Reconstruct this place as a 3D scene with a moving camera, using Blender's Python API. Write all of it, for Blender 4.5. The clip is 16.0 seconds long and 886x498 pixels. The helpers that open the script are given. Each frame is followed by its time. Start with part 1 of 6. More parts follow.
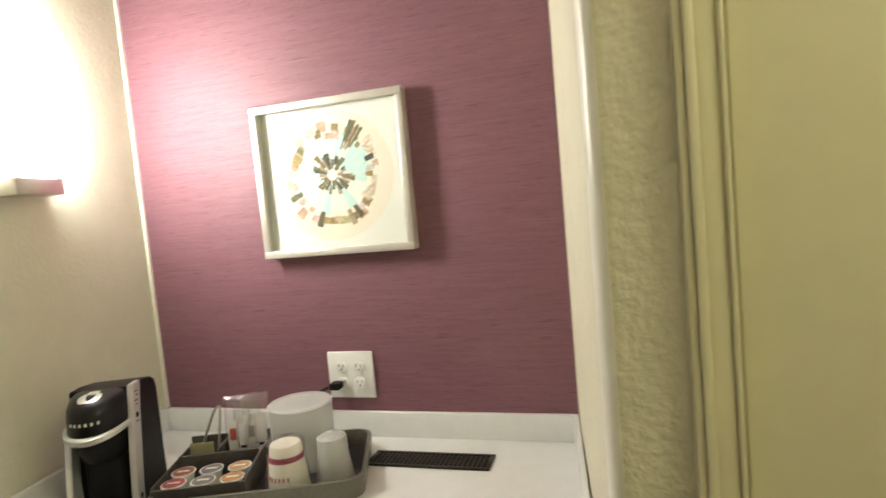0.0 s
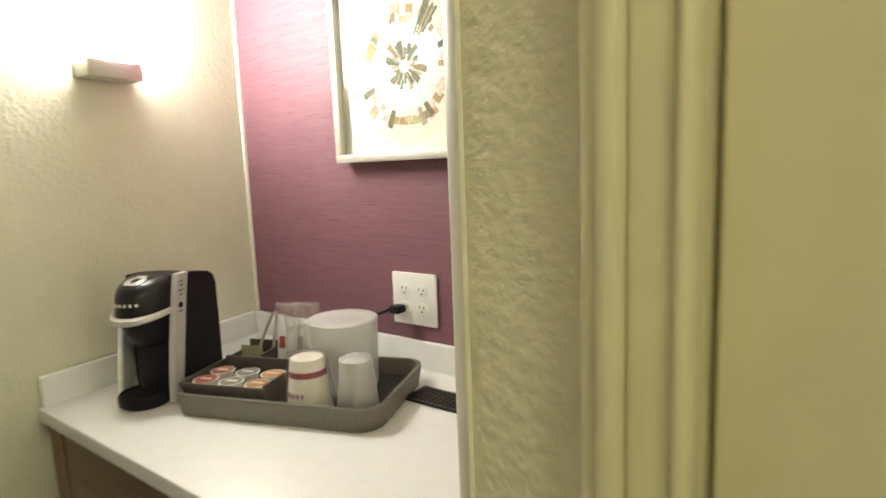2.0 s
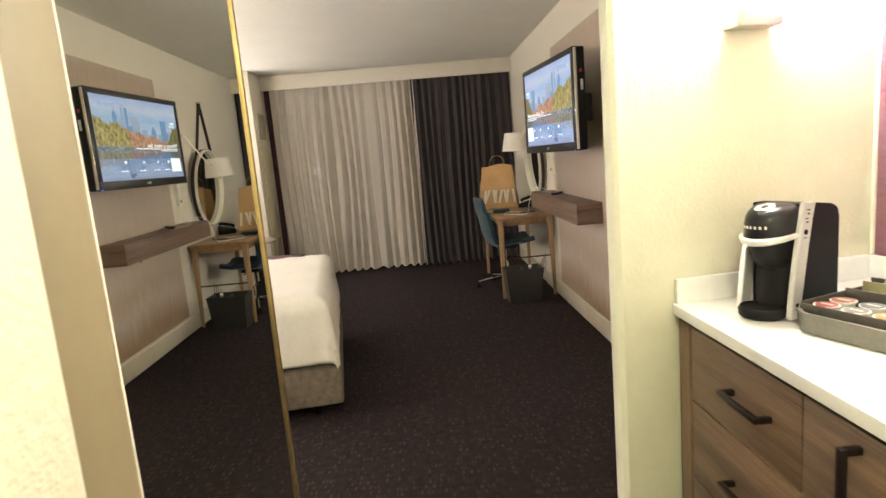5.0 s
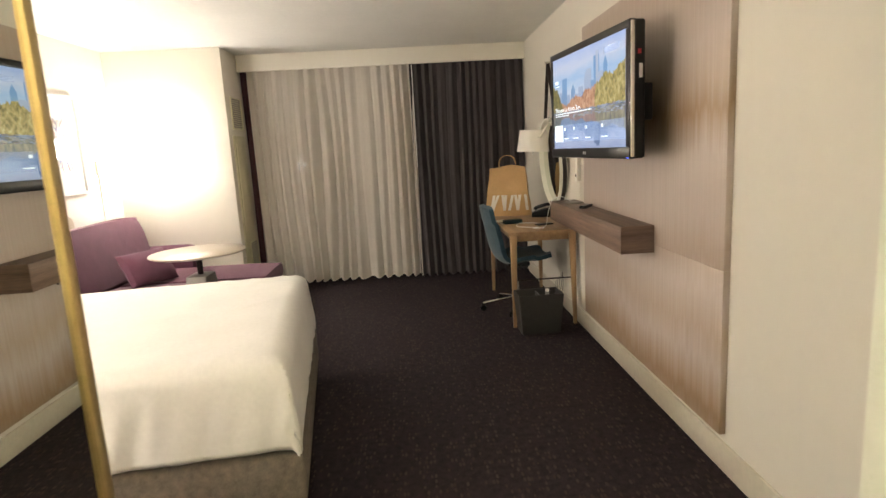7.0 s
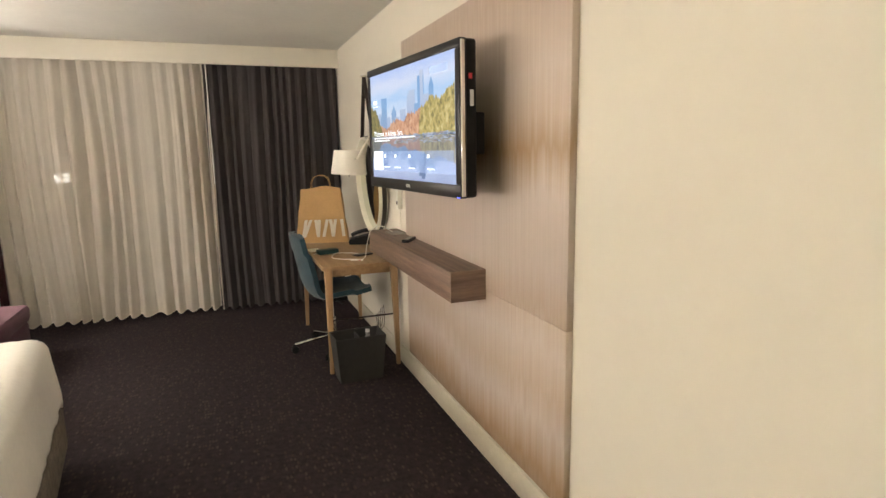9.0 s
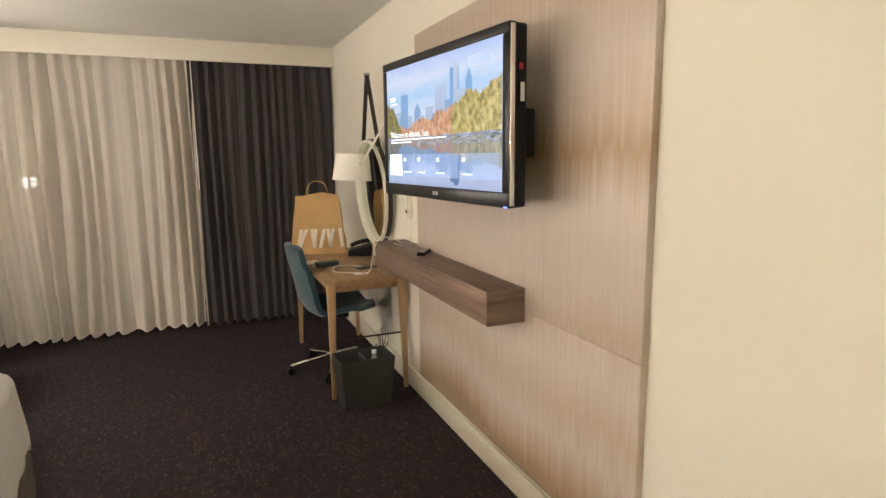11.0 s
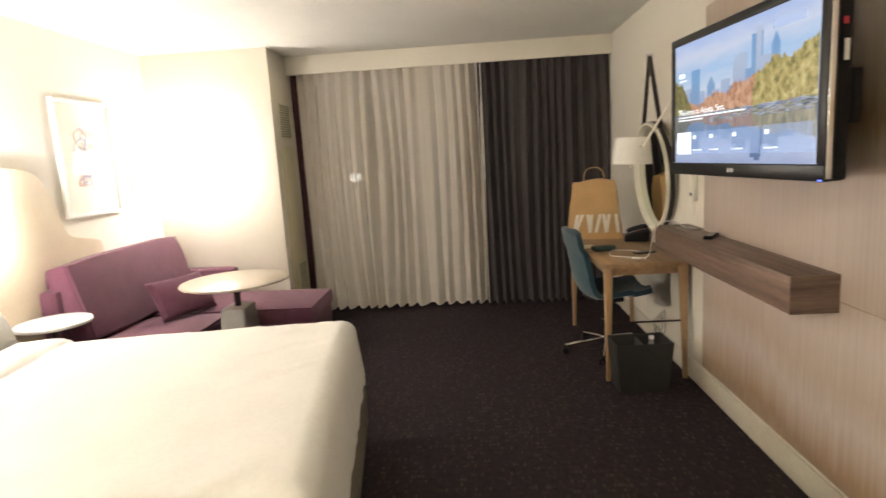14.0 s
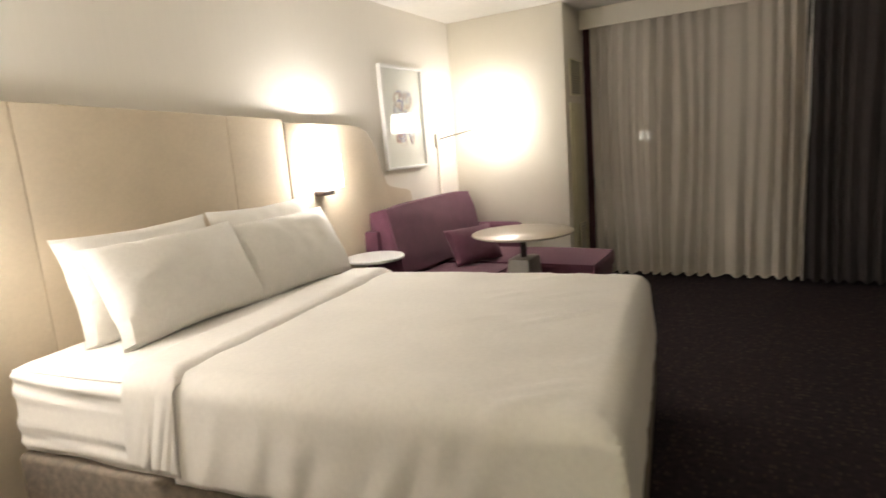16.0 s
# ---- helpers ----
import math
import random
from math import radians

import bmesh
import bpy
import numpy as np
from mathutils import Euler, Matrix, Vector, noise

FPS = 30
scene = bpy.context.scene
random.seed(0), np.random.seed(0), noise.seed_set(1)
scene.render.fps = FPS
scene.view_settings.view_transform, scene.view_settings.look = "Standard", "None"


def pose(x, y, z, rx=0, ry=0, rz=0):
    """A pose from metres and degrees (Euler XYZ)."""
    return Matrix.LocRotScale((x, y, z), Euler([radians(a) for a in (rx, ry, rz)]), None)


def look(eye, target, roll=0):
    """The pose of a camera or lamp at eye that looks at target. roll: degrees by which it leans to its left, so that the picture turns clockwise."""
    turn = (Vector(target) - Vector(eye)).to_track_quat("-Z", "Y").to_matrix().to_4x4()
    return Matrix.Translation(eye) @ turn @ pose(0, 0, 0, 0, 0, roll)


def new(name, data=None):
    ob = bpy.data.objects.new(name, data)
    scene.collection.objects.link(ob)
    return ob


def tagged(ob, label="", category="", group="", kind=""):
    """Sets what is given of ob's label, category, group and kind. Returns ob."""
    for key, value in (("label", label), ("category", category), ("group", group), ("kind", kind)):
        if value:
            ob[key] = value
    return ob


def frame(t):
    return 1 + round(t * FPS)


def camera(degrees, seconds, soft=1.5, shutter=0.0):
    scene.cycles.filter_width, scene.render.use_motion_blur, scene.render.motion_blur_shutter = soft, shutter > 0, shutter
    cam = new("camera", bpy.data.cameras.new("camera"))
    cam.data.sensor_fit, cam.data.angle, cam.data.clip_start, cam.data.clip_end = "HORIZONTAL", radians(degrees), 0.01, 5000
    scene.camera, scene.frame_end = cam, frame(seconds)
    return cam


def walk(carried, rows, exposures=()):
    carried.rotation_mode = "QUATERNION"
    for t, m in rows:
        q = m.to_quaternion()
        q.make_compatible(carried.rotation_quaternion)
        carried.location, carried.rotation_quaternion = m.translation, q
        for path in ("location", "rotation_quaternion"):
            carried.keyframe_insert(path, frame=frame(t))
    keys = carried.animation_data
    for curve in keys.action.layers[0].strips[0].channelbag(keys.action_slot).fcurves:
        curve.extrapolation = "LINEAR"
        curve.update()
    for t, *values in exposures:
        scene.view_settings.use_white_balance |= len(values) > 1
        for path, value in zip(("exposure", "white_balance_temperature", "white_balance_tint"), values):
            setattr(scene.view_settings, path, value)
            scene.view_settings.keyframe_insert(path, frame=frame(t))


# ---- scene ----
cam = camera(75.2, 16.0, shutter=0.4)
PATH = [
    (0, (0.377, 0.457, 1.457), (-0.199, 2.367, 1.309), -5.2),
    (0.5, (0.406, 0.618, 1.4), (-0.5, 2.393, 1.238), -4.4),
    (1, (0.379, 0.79, 1.326), (-0.661, 2.49, 1.157), -3.3),
    (1.5, (0.392, 0.833, 1.341), (-0.674, 2.507, 1.095), -2.4),
    (2, (0.521, 0.774, 1.343), (-0.658, 2.366, 1.066), -2.2),
    (2.5, (0.58, 0.637, 1.285), (-0.751, 2.1, 0.987), -2.6),
    (3, (0.588, 0.492, 1.308), (-0.889, 1.797, 0.969), -3.3),
    (3.5, (0.622, 0.373, 1.337), (-0.986, 1.513, 0.998), -4.4),
    (4, (0.675, 0.385, 1.333), (-1.141, 1.164, 1.021), -4.5),
    (4.5, (0.699, 0.517, 1.327), (-1.249, 0.862, 1.034), -4.9),
    (5, (0.604, 0.554, 1.316), (-1.37, 0.618, 1.001), -4.9),
    (7.5, (-0.432, 0.531, 1.418), (-2.396, 0.653, 1.061), -2.1),
    (8, (-0.538, 0.52, 1.462), (-2.459, 0.948, 1.106), -0.9),
    (8.5, (-0.636, 0.564, 1.484), (-2.506, 1.181, 1.137), -0.5),
    (9, (-0.764, 0.653, 1.477), (-2.607, 1.35, 1.134), -1.0),
    (11.5, (-1.162, 0.524, 1.461), (-2.977, 1.299, 1.141), -0.6),
    (12, (-1.153, 0.499, 1.457), (-2.989, 1.225, 1.139), -0.9),
    (12.5, (-1.138, 0.491, 1.449), (-3.02, 1.089, 1.132), -1.7),
    (13, (-1.111, 0.483, 1.437), (-3.049, 0.869, 1.125), -2.4),
    (13.5, (-1.072, 0.468, 1.431), (-3.043, 0.607, 1.119), -3.0),
    (14, (-1.033, 0.458, 1.428), (-3.005, 0.347, 1.113), -3.5),
    (14.5, (-0.993, 0.452, 1.424), (-2.937, 0.112, 1.1), -3.9),
    (15, (-0.949, 0.423, 1.412), (-2.846, -0.117, 1.081), -3.9),
    (15.5, (-0.961, 0.423, 1.379), (-2.786, -0.32, 1.04), -4.0),
    (16, (-1.043, 0.313, 1.318), (-2.752, -0.666, 0.969), -4.5),
]
walk(cam, [(t, look(eye, target, roll)) for t, eye, target, roll in PATH],
     exposures=[(0, -1.18), (1, -1.2), (2, -0.98), (2.5, -0.98), (3, -0.74), (3.5, -0.55), (4, -0.05), (4.5, 0.3), (5, 0.45), (7.5, 0.5), (9, 0.72), (11.5, 0.75), (12.5, 0.85), (14, 0.5), (14.5, 0.25), (15, -0.05), (16, -0.5)])

# ---- world: night outside ----
world = bpy.data.worlds.new("night")
world.use_nodes = True
world.node_tree.nodes["Background"].inputs[0].default_value = (0.012, 0.016, 0.03, 1)
world.node_tree.nodes["Background"].inputs[1].default_value = 0.6
scene.world = world


# ---- materials ----
def material(name, base, rough=0.6, metal=0.0, var=0.12, vscale=6.0, bump=0.0, bscale=120.0, stretch=(1, 1, 1),
             coat=0.0, sheen=0.0, base2=None, fine=0.5, dist=0.01, spec=None, detail=4.0):
    m = bpy.data.materials.new(name)
    m.use_nodes = True
    nt = m.node_tree
    b = nt.nodes["Principled BSDF"]
    b.inputs["Roughness"].default_value = rough
    b.inputs["Metallic"].default_value = metal
    b.inputs["Coat Weight"].default_value = coat
    b.inputs["Coat Roughness"].default_value = 0.08
    b.inputs["Sheen Weight"].default_value = sheen
    if spec is not None:
        b.inputs["Specular IOR Level"].default_value = spec
    tc = nt.nodes.new("ShaderNodeTexCoord")
    mp = nt.nodes.new("ShaderNodeMapping")
    mp.inputs["Scale"].default_value = stretch
    nt.links.new(tc.outputs["Object"], mp.inputs["Vector"])
    n1 = nt.nodes.new("ShaderNodeTexNoise")
    n1.inputs["Scale"].default_value = vscale
    n1.inputs["Detail"].default_value = 5
    n2 = nt.nodes.new("ShaderNodeTexNoise")
    n2.inputs["Scale"].default_value = vscale * 11
    n2.inputs["Detail"].default_value = 3
    mx = nt.nodes.new("ShaderNodeMix")
    mx.inputs["Factor"].default_value = fine
    nt.links.new(mp.outputs[0], n1.inputs["Vector"])
    nt.links.new(mp.outputs[0], n2.inputs["Vector"])
    nt.links.new(n1.outputs["Fac"], mx.inputs["A"])
    nt.links.new(n2.outputs["Fac"], mx.inputs["B"])
    ramp = nt.nodes.new("ShaderNodeValToRGB")
    lo = base2 if base2 else tuple(c * (1 - var) for c in base)
    hi = base if base2 else tuple(min(1, c * (1 + var)) for c in base)
    ramp.color_ramp.elements[0].position, ramp.color_ramp.elements[1].position = 0.36, 0.64
    ramp.color_ramp.elements[0].color = (*lo, 1)
    ramp.color_ramp.elements[1].color = (*hi, 1)
    nt.links.new(mx.outputs["Result"], ramp.inputs[0])
    nt.links.new(ramp.outputs[0], b.inputs["Base Color"])
    if bump:
        n3 = nt.nodes.new("ShaderNodeTexNoise")
        n3.inputs["Scale"].default_value = bscale
        n3.inputs["Detail"].default_value = detail
        nt.links.new(mp.outputs[0], n3.inputs["Vector"])
        bp = nt.nodes.new("ShaderNodeBump")
        bp.inputs["Strength"].default_value = bump
        bp.inputs["Distance"].default_value = dist
        nt.links.new(n3.outputs["Fac"], bp.inputs["Height"])
        nt.links.new(bp.outputs[0], b.inputs["Normal"])
    return m


def plain(name, base, rough=0.5, metal=0.0, coat=0.0):
    return material(name, base, rough, metal, var=0.05, vscale=20, coat=coat)


def glow(name, colour, strength):
    m = bpy.data.materials.new(name)
    m.use_nodes = True
    b = m.node_tree.nodes["Principled BSDF"]
    b.inputs["Base Color"].default_value = (*colour, 1)
    b.inputs["Emission Color"].default_value = (*colour, 1)
    b.inputs["Emission Strength"].default_value = strength
    b.inputs["Roughness"].default_value = 0.5
    return m


def mirror_glass(name, tint):
    m = bpy.data.materials.new(name)
    m.use_nodes = True
    b = m.node_tree.nodes["Principled BSDF"]
    b.inputs["Base Color"].default_value = (*tint, 1)
    b.inputs["Metallic"].default_value = 1
    b.inputs["Roughness"].default_value = 0.01
    return m


def clear(name, rough=0.0, tint=(1, 1, 1), opaque=0.0, gloss=0.05):
    m = bpy.data.materials.new(name)
    m.use_nodes = True
    nt = m.node_tree
    nt.nodes.remove(nt.nodes["Principled BSDF"])
    out = nt.nodes["Material Output"]
    tr = nt.nodes.new("ShaderNodeBsdfTransparent")
    tr.inputs[0].default_value = (*tint, 1)
    gl = nt.nodes.new("ShaderNodeBsdfGlossy")
    gl.inputs["Roughness"].default_value = rough
    lw = nt.nodes.new("ShaderNodeLayerWeight")
    pw = nt.nodes.new("ShaderNodeMath")
    pw.operation = "POWER"
    pw.inputs[1].default_value = 5.0
    lw.inputs["Blend"].default_value = 0.5
    nt.links.new(lw.outputs["Facing"], pw.inputs[0])
    fr = nt.nodes.new("ShaderNodeMath")
    fr.operation = "MULTIPLY_ADD"
    fr.inputs[1].default_value, fr.inputs[2].default_value = 0.9, gloss
    nt.links.new(pw.outputs[0], fr.inputs[0])
    mix = nt.nodes.new("ShaderNodeMixShader")
    nt.links.new(fr.outputs[0], mix.inputs[0])
    nt.links.new(tr.outputs[0], mix.inputs[1])
    nt.links.new(gl.outputs[0], mix.inputs[2])
    last = mix
    if opaque:
        df = nt.nodes.new("ShaderNodeBsdfDiffuse")
        df.inputs[0].default_value = (0.85, 0.84, 0.8, 1)
        m2 = nt.nodes.new("ShaderNodeMixShader")
        m2.inputs[0].default_value = opaque
        nt.links.new(mix.outputs[0], m2.inputs[1])
        nt.links.new(df.outputs[0], m2.inputs[2])
        last = m2
    nt.links.new(last.outputs[0], out.inputs[0])
    return m


def cloth_thin(name, colour, see=0.12, back=0.4):
    """Thin hanging cloth: diffuse, translucent and slightly see-through."""
    m = bpy.data.materials.new(name)
    m.use_nodes = True
    nt = m.node_tree
    nt.nodes.remove(nt.nodes["Principled BSDF"])
    out = nt.nodes["Material Output"]
    tc = nt.nodes.new("ShaderNodeTexCoord")
    mp = nt.nodes.new("ShaderNodeMapping")
    mp.inputs["Scale"].default_value = (1, 1, 0.15)
    nt.links.new(tc.outputs["Object"], mp.inputs[0])
    nz = nt.nodes.new("ShaderNodeTexNoise")
    nz.inputs["Scale"].default_value = 160
    nt.links.new(mp.outputs[0], nz.inputs["Vector"])
    rp = nt.nodes.new("ShaderNodeValToRGB")
    rp.color_ramp.elements[0].color = (*[c * 0.86 for c in colour], 1)
    rp.color_ramp.elements[1].color = (*colour, 1)
    nt.links.new(nz.outputs["Fac"], rp.inputs[0])
    df = nt.nodes.new("ShaderNodeBsdfDiffuse")
    tl = nt.nodes.new("ShaderNodeBsdfTranslucent")
    tr = nt.nodes.new("ShaderNodeBsdfTransparent")
    nt.links.new(rp.outputs[0], df.inputs[0])
    nt.links.new(rp.outputs[0], tl.inputs[0])
    m1 = nt.nodes.new("ShaderNodeMixShader")
    m1.inputs[0].default_value = back
    nt.links.new(df.outputs[0], m1.inputs[1])
    nt.links.new(tl.outputs[0], m1.inputs[2])
    m2 = nt.nodes.new("ShaderNodeMixShader")
    m2.inputs[0].default_value = see
    nt.links.new(m1.outputs[0], m2.inputs[1])
    nt.links.new(tr.outputs[0], m2.inputs[2])
    nt.links.new(m2.outputs[0], out.inputs[0])
    return m


def carpet_material():
    m = material("carpet_weave", (0.040, 0.029, 0.031), 0.95, var=0.3, vscale=30, bump=0.8, bscale=260, base2=(0.020, 0.0145, 0.017), dist=0.004, spec=0.1)
    nt = m.node_tree
    b = nt.nodes["Principled BSDF"]
    ramp = b.inputs["Base Color"].links[0].from_node
    tc = nt.nodes.new("ShaderNodeTexCoord")
    mp = nt.nodes.new("ShaderNodeMapping")
    mp.inputs["Scale"].default_value = (26, 62, 1)
    nt.links.new(tc.outputs["Object"], mp.inputs[0])
    vz = nt.nodes.new("ShaderNodeTexVoronoi")
    vz.inputs["Scale"].default_value = 1.0
    vz.inputs["Randomness"].default_value = 0.45
    nt.links.new(mp.outputs[0], vz.inputs["Vector"])
    sep = nt.nodes.new("ShaderNodeSeparateColor")
    nt.links.new(vz.outputs["Color"], sep.inputs[0])
    th = nt.nodes.new("ShaderNodeMath")
    th.operation = "GREATER_THAN"
    th.inputs[1].default_value = 0.70
    nt.links.new(sep.outputs[0], th.inputs[0])
    near = nt.nodes.new("ShaderNodeMath")
    near.operation = "LESS_THAN"
    near.inputs[1].default_value = 0.42
    nt.links.new(vz.outputs["Distance"], near.inputs[0])
    mul = nt.nodes.new("ShaderNodeMath")
    mul.operation = "MULTIPLY"
    nt.links.new(th.outputs[0], mul.inputs[0])
    nt.links.new(near.outputs[0], mul.inputs[1])
    hue = nt.nodes.new("ShaderNodeValToRGB")
    hue.color_ramp.elements[0].color = (0.046, 0.032, 0.027, 1)
    hue.color_ramp.elements[1].color = (0.062, 0.047, 0.040, 1)
    nt.links.new(sep.outputs[1], hue.inputs[0])
    mix = nt.nodes.new("ShaderNodeMix")
    mix.data_type = "RGBA"
    nt.links.new(mul.outputs[0], mix.inputs["Factor"])
    nt.links.new(ramp.outputs[0], mix.inputs[6])
    nt.links.new(hue.outputs[0], mix.inputs[7])
    nt.links.new(mix.outputs[2], b.inputs["Base Color"])
    return m


def wood(name, dark, light, axis, rough=0.45, scale=1.0):
    """Wood grain running along an axis (0, 1, 2)."""
    st = [26 * scale, 26 * scale, 26 * scale]
    st[axis] = 1.1 * scale
    return material(name, light, rough, base2=dark, vscale=1.0, stretch=tuple(st), bump=0.12, bscale=4.0, fine=0.35, dist=0.002)


def panel_material():
    """Pale wood print: broad level bands with feathered edges and fine upright streaks."""
    m = material("washed_oak_wallcovering", (0.52, 0.435, 0.375), 0.42, vscale=1.0, bump=0.05, bscale=60, dist=0.002)
    nt = m.node_tree
    b = nt.nodes["Principled BSDF"]
    tc = nt.nodes.new("ShaderNodeTexCoord")
    sp = nt.nodes.new("ShaderNodeSeparateXYZ")
    nt.links.new(tc.outputs["Object"], sp.inputs[0])

    def streaks(scale, detail):
        mp = nt.nodes.new("ShaderNodeMapping")
        mp.inputs["Scale"].default_value = scale
        nt.links.new(tc.outputs["Object"], mp.inputs[0])
        nz = nt.nodes.new("ShaderNodeTexNoise")
        nz.inputs["Scale"].default_value, nz.inputs["Detail"].default_value = 1.0, detail
        nt.links.new(mp.outputs[0], nz.inputs["Vector"])
        return nz

    def shifted(src, amount, base):
        ad = nt.nodes.new("ShaderNodeMath")
        ad.operation = "MULTIPLY_ADD"
        ad.inputs[1].default_value = amount
        nt.links.new(src, ad.inputs[0])
        nt.links.new(base, ad.inputs[2])
        return ad.outputs[0]

    z = shifted(streaks((45, 45, 0.7), 4).outputs["Fac"], 0.22, sp.outputs["Z"])
    z = shifted(streaks((1.3, 1.3, 0.5), 1).outputs["Fac"], 0.16, z)
    mr = nt.nodes.new("ShaderNodeMapRange")
    mr.inputs["From Min"].default_value, mr.inputs["From Max"].default_value = 0.19, 2.39
    nt.links.new(z, mr.inputs["Value"])
    rp = nt.nodes.new("ShaderNodeValToRGB")
    pale, mid, brown = (0.53, 0.45, 0.40, 1), (0.465, 0.37, 0.295, 1), (0.36, 0.245, 0.145, 1)
    bands = [(0.0, mid), (0.10, brown), (0.19, pale), (0.25, mid), (0.33, pale), (0.40, mid), (0.47, pale), (0.60, pale), (0.675, brown), (0.73, mid), (0.80, pale), (0.93, mid), (1.0, pale)]
    while len(rp.color_ramp.elements) < len(bands):
        rp.color_ramp.elements.new(0.5)
    for k, (p, c) in enumerate(bands):
        rp.color_ramp.elements[k].position, rp.color_ramp.elements[k].color = p, c
    nt.links.new(mr.outputs[0], rp.inputs[0])
    r2 = nt.nodes.new("ShaderNodeValToRGB")
    r2.color_ramp.elements[0].position, r2.color_ramp.elements[1].position = 0.35, 0.65
    r2.color_ramp.elements[0].color, r2.color_ramp.elements[1].color = (0.95, 0.94, 0.93, 1), (1.04, 1.04, 1.04, 1)
    nt.links.new(streaks((80, 80, 1.2), 5).outputs["Fac"], r2.inputs[0])
    mx = nt.nodes.new("ShaderNodeMix")
    mx.data_type, mx.blend_type = "RGBA", "MULTIPLY"
    mx.inputs["Factor"].default_value = 1.0
    nt.links.new(rp.outputs[0], mx.inputs[6])
    nt.links.new(r2.outputs[0], mx.inputs[7])
    nt.links.new(mx.outputs[2], b.inputs["Base Color"])
    return m


def purple_material():
    """Grasscloth: level threads with short dark slubs."""
    m = material("plum_grasscloth", (0.225, 0.106, 0.132), 0.55, base2=(0.180, 0.077, 0.099), vscale=1.0, stretch=(7, 7, 120), bump=0.3, bscale=3, fine=0.55, dist=0.002, spec=0.32)
    nt = m.node_tree
    b = nt.nodes["Principled BSDF"]
    ramp = b.inputs["Base Color"].links[0].from_node
    tc = nt.nodes.new("ShaderNodeTexCoord")
    mp = nt.nodes.new("ShaderNodeMapping")
    mp.inputs["Scale"].default_value = (16, 16, 330)
    nt.links.new(tc.outputs["Object"], mp.inputs[0])
    nz = nt.nodes.new("ShaderNodeTexNoise")
    nz.inputs["Scale"].default_value, nz.inputs["Detail"].default_value = 1.0, 2
    nt.links.new(mp.outputs[0], nz.inputs["Vector"])
    r2 = nt.nodes.new("ShaderNodeValToRGB")
    r2.color_ramp.elements[0].position, r2.color_ramp.elements[1].position = 0.60, 0.70
    r2.color_ramp.elements[0].color, r2.color_ramp.elements[1].color = (1, 1, 1, 1), (0.62, 0.55, 0.62, 1)
    nt.links.new(nz.outputs["Fac"], r2.inputs[0])
    mx = nt.nodes.new("ShaderNodeMix")
    mx.data_type, mx.blend_type = "RGBA", "MULTIPLY"
    mx.inputs["Factor"].default_value = 0.85
    nt.links.new(ramp.outputs[0], mx.inputs[6])
    nt.links.new(r2.outputs[0], mx.inputs[7])
    nt.links.new(mx.outputs[2], b.inputs["Base Color"])
    return m


M_CORR = material("textured_cream_paint", (0.67, 0.635, 0.48), 0.6, var=0.04, vscale=2, bump=0.5, bscale=95, dist=0.005, detail=3)
M_NICHEW = material("satin_cream_niche_paint", (0.755, 0.75, 0.60), 0.5, var=0.03, vscale=2, bump=0.38, bscale=95, dist=0.004, detail=2)
M_WALL = material("cream_wall_paint", (0.74, 0.695, 0.595), 0.7, var=0.012, vscale=1.5, bump=0.15, bscale=140, dist=0.003)
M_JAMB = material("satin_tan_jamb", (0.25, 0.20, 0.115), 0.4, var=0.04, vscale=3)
M_CASE = material("satin_cream_trim", (0.65, 0.61, 0.415), 0.35, var=0.03, vscale=3)
M_TRIMW = material("white_gloss_trim", (0.80, 0.77, 0.66), 0.35, var=0.03, vscale=3)
M_BASEB = material("cream_baseboard", (0.62, 0.57, 0.46), 0.5, var=0.05, vscale=4)
M_CEIL = material("ceiling_paint", (0.72, 0.70, 0.64), 0.9, var=0.03, vscale=3, bump=0.3, bscale=60, dist=0.003)
M_HEADW = material("striped_wallcovering", (0.78, 0.74, 0.66), 0.75, var=0.012, vscale=3, stretch=(30, 1, 0.4), bump=0.1, bscale=12)
M_PURPLE = purple_material()
M_CARPET = carpet_material()
M_PANEL = panel_material()
M_WALNUT_X = wood("grey_walnut_grain_x", (0.095, 0.058, 0.042), (0.23, 0.15, 0.11), 0, scale=1.5)
M_WALNUT_Y = wood("grey_walnut_grain_y", (0.095, 0.058, 0.042), (0.23, 0.15, 0.11), 1, scale=1.5)
M_CABINET = wood("brown_oak_cabinet", (0.085, 0.050, 0.032), (0.235, 0.148, 0.092), 0, scale=0.8)
M_CABINET_Z = wood("brown_oak_stile", (0.12, 0.07, 0.045), (0.24, 0.155, 0.1), 2, scale=0.8)
M_OAK_X = wood("light_oak_top", (0.26, 0.155, 0.075), (0.37, 0.235, 0.12), 0)
M_OAK_Z = wood("light_oak_leg", (0.30, 0.18, 0.09), (0.42, 0.27, 0.14), 2)
M_VENT = plain("brown_bronze_vent", (0.032, 0.026, 0.021), 0.38, 0.5)
M_QUARTZ = material("white_quartz", (0.80, 0.80, 0.785), 0.28, var=0.03, vscale=30)
M_BLACKMETAL = plain("dark_bronze_metal", (0.035, 0.025, 0.022), 0.4, 0.7)
M_BLACKP = material("black_gloss_plastic", (0.006, 0.006, 0.008), 0.3, var=0.2, vscale=40, spec=0.35)
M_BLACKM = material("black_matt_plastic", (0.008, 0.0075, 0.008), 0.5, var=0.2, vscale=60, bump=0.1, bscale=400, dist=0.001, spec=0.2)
M_SILVER = material("brushed_silver_plastic", (0.66, 0.66, 0.65), 0.36, 0.5, var=0.05, vscale=30)
M_CHROME = plain("polished_chrome", (0.75, 0.75, 0.74), 0.12, 1.0)
M_NICKEL = material("brushed_nickel", (0.58, 0.55, 0.50), 0.34, 0.9, var=0.06, vscale=50)
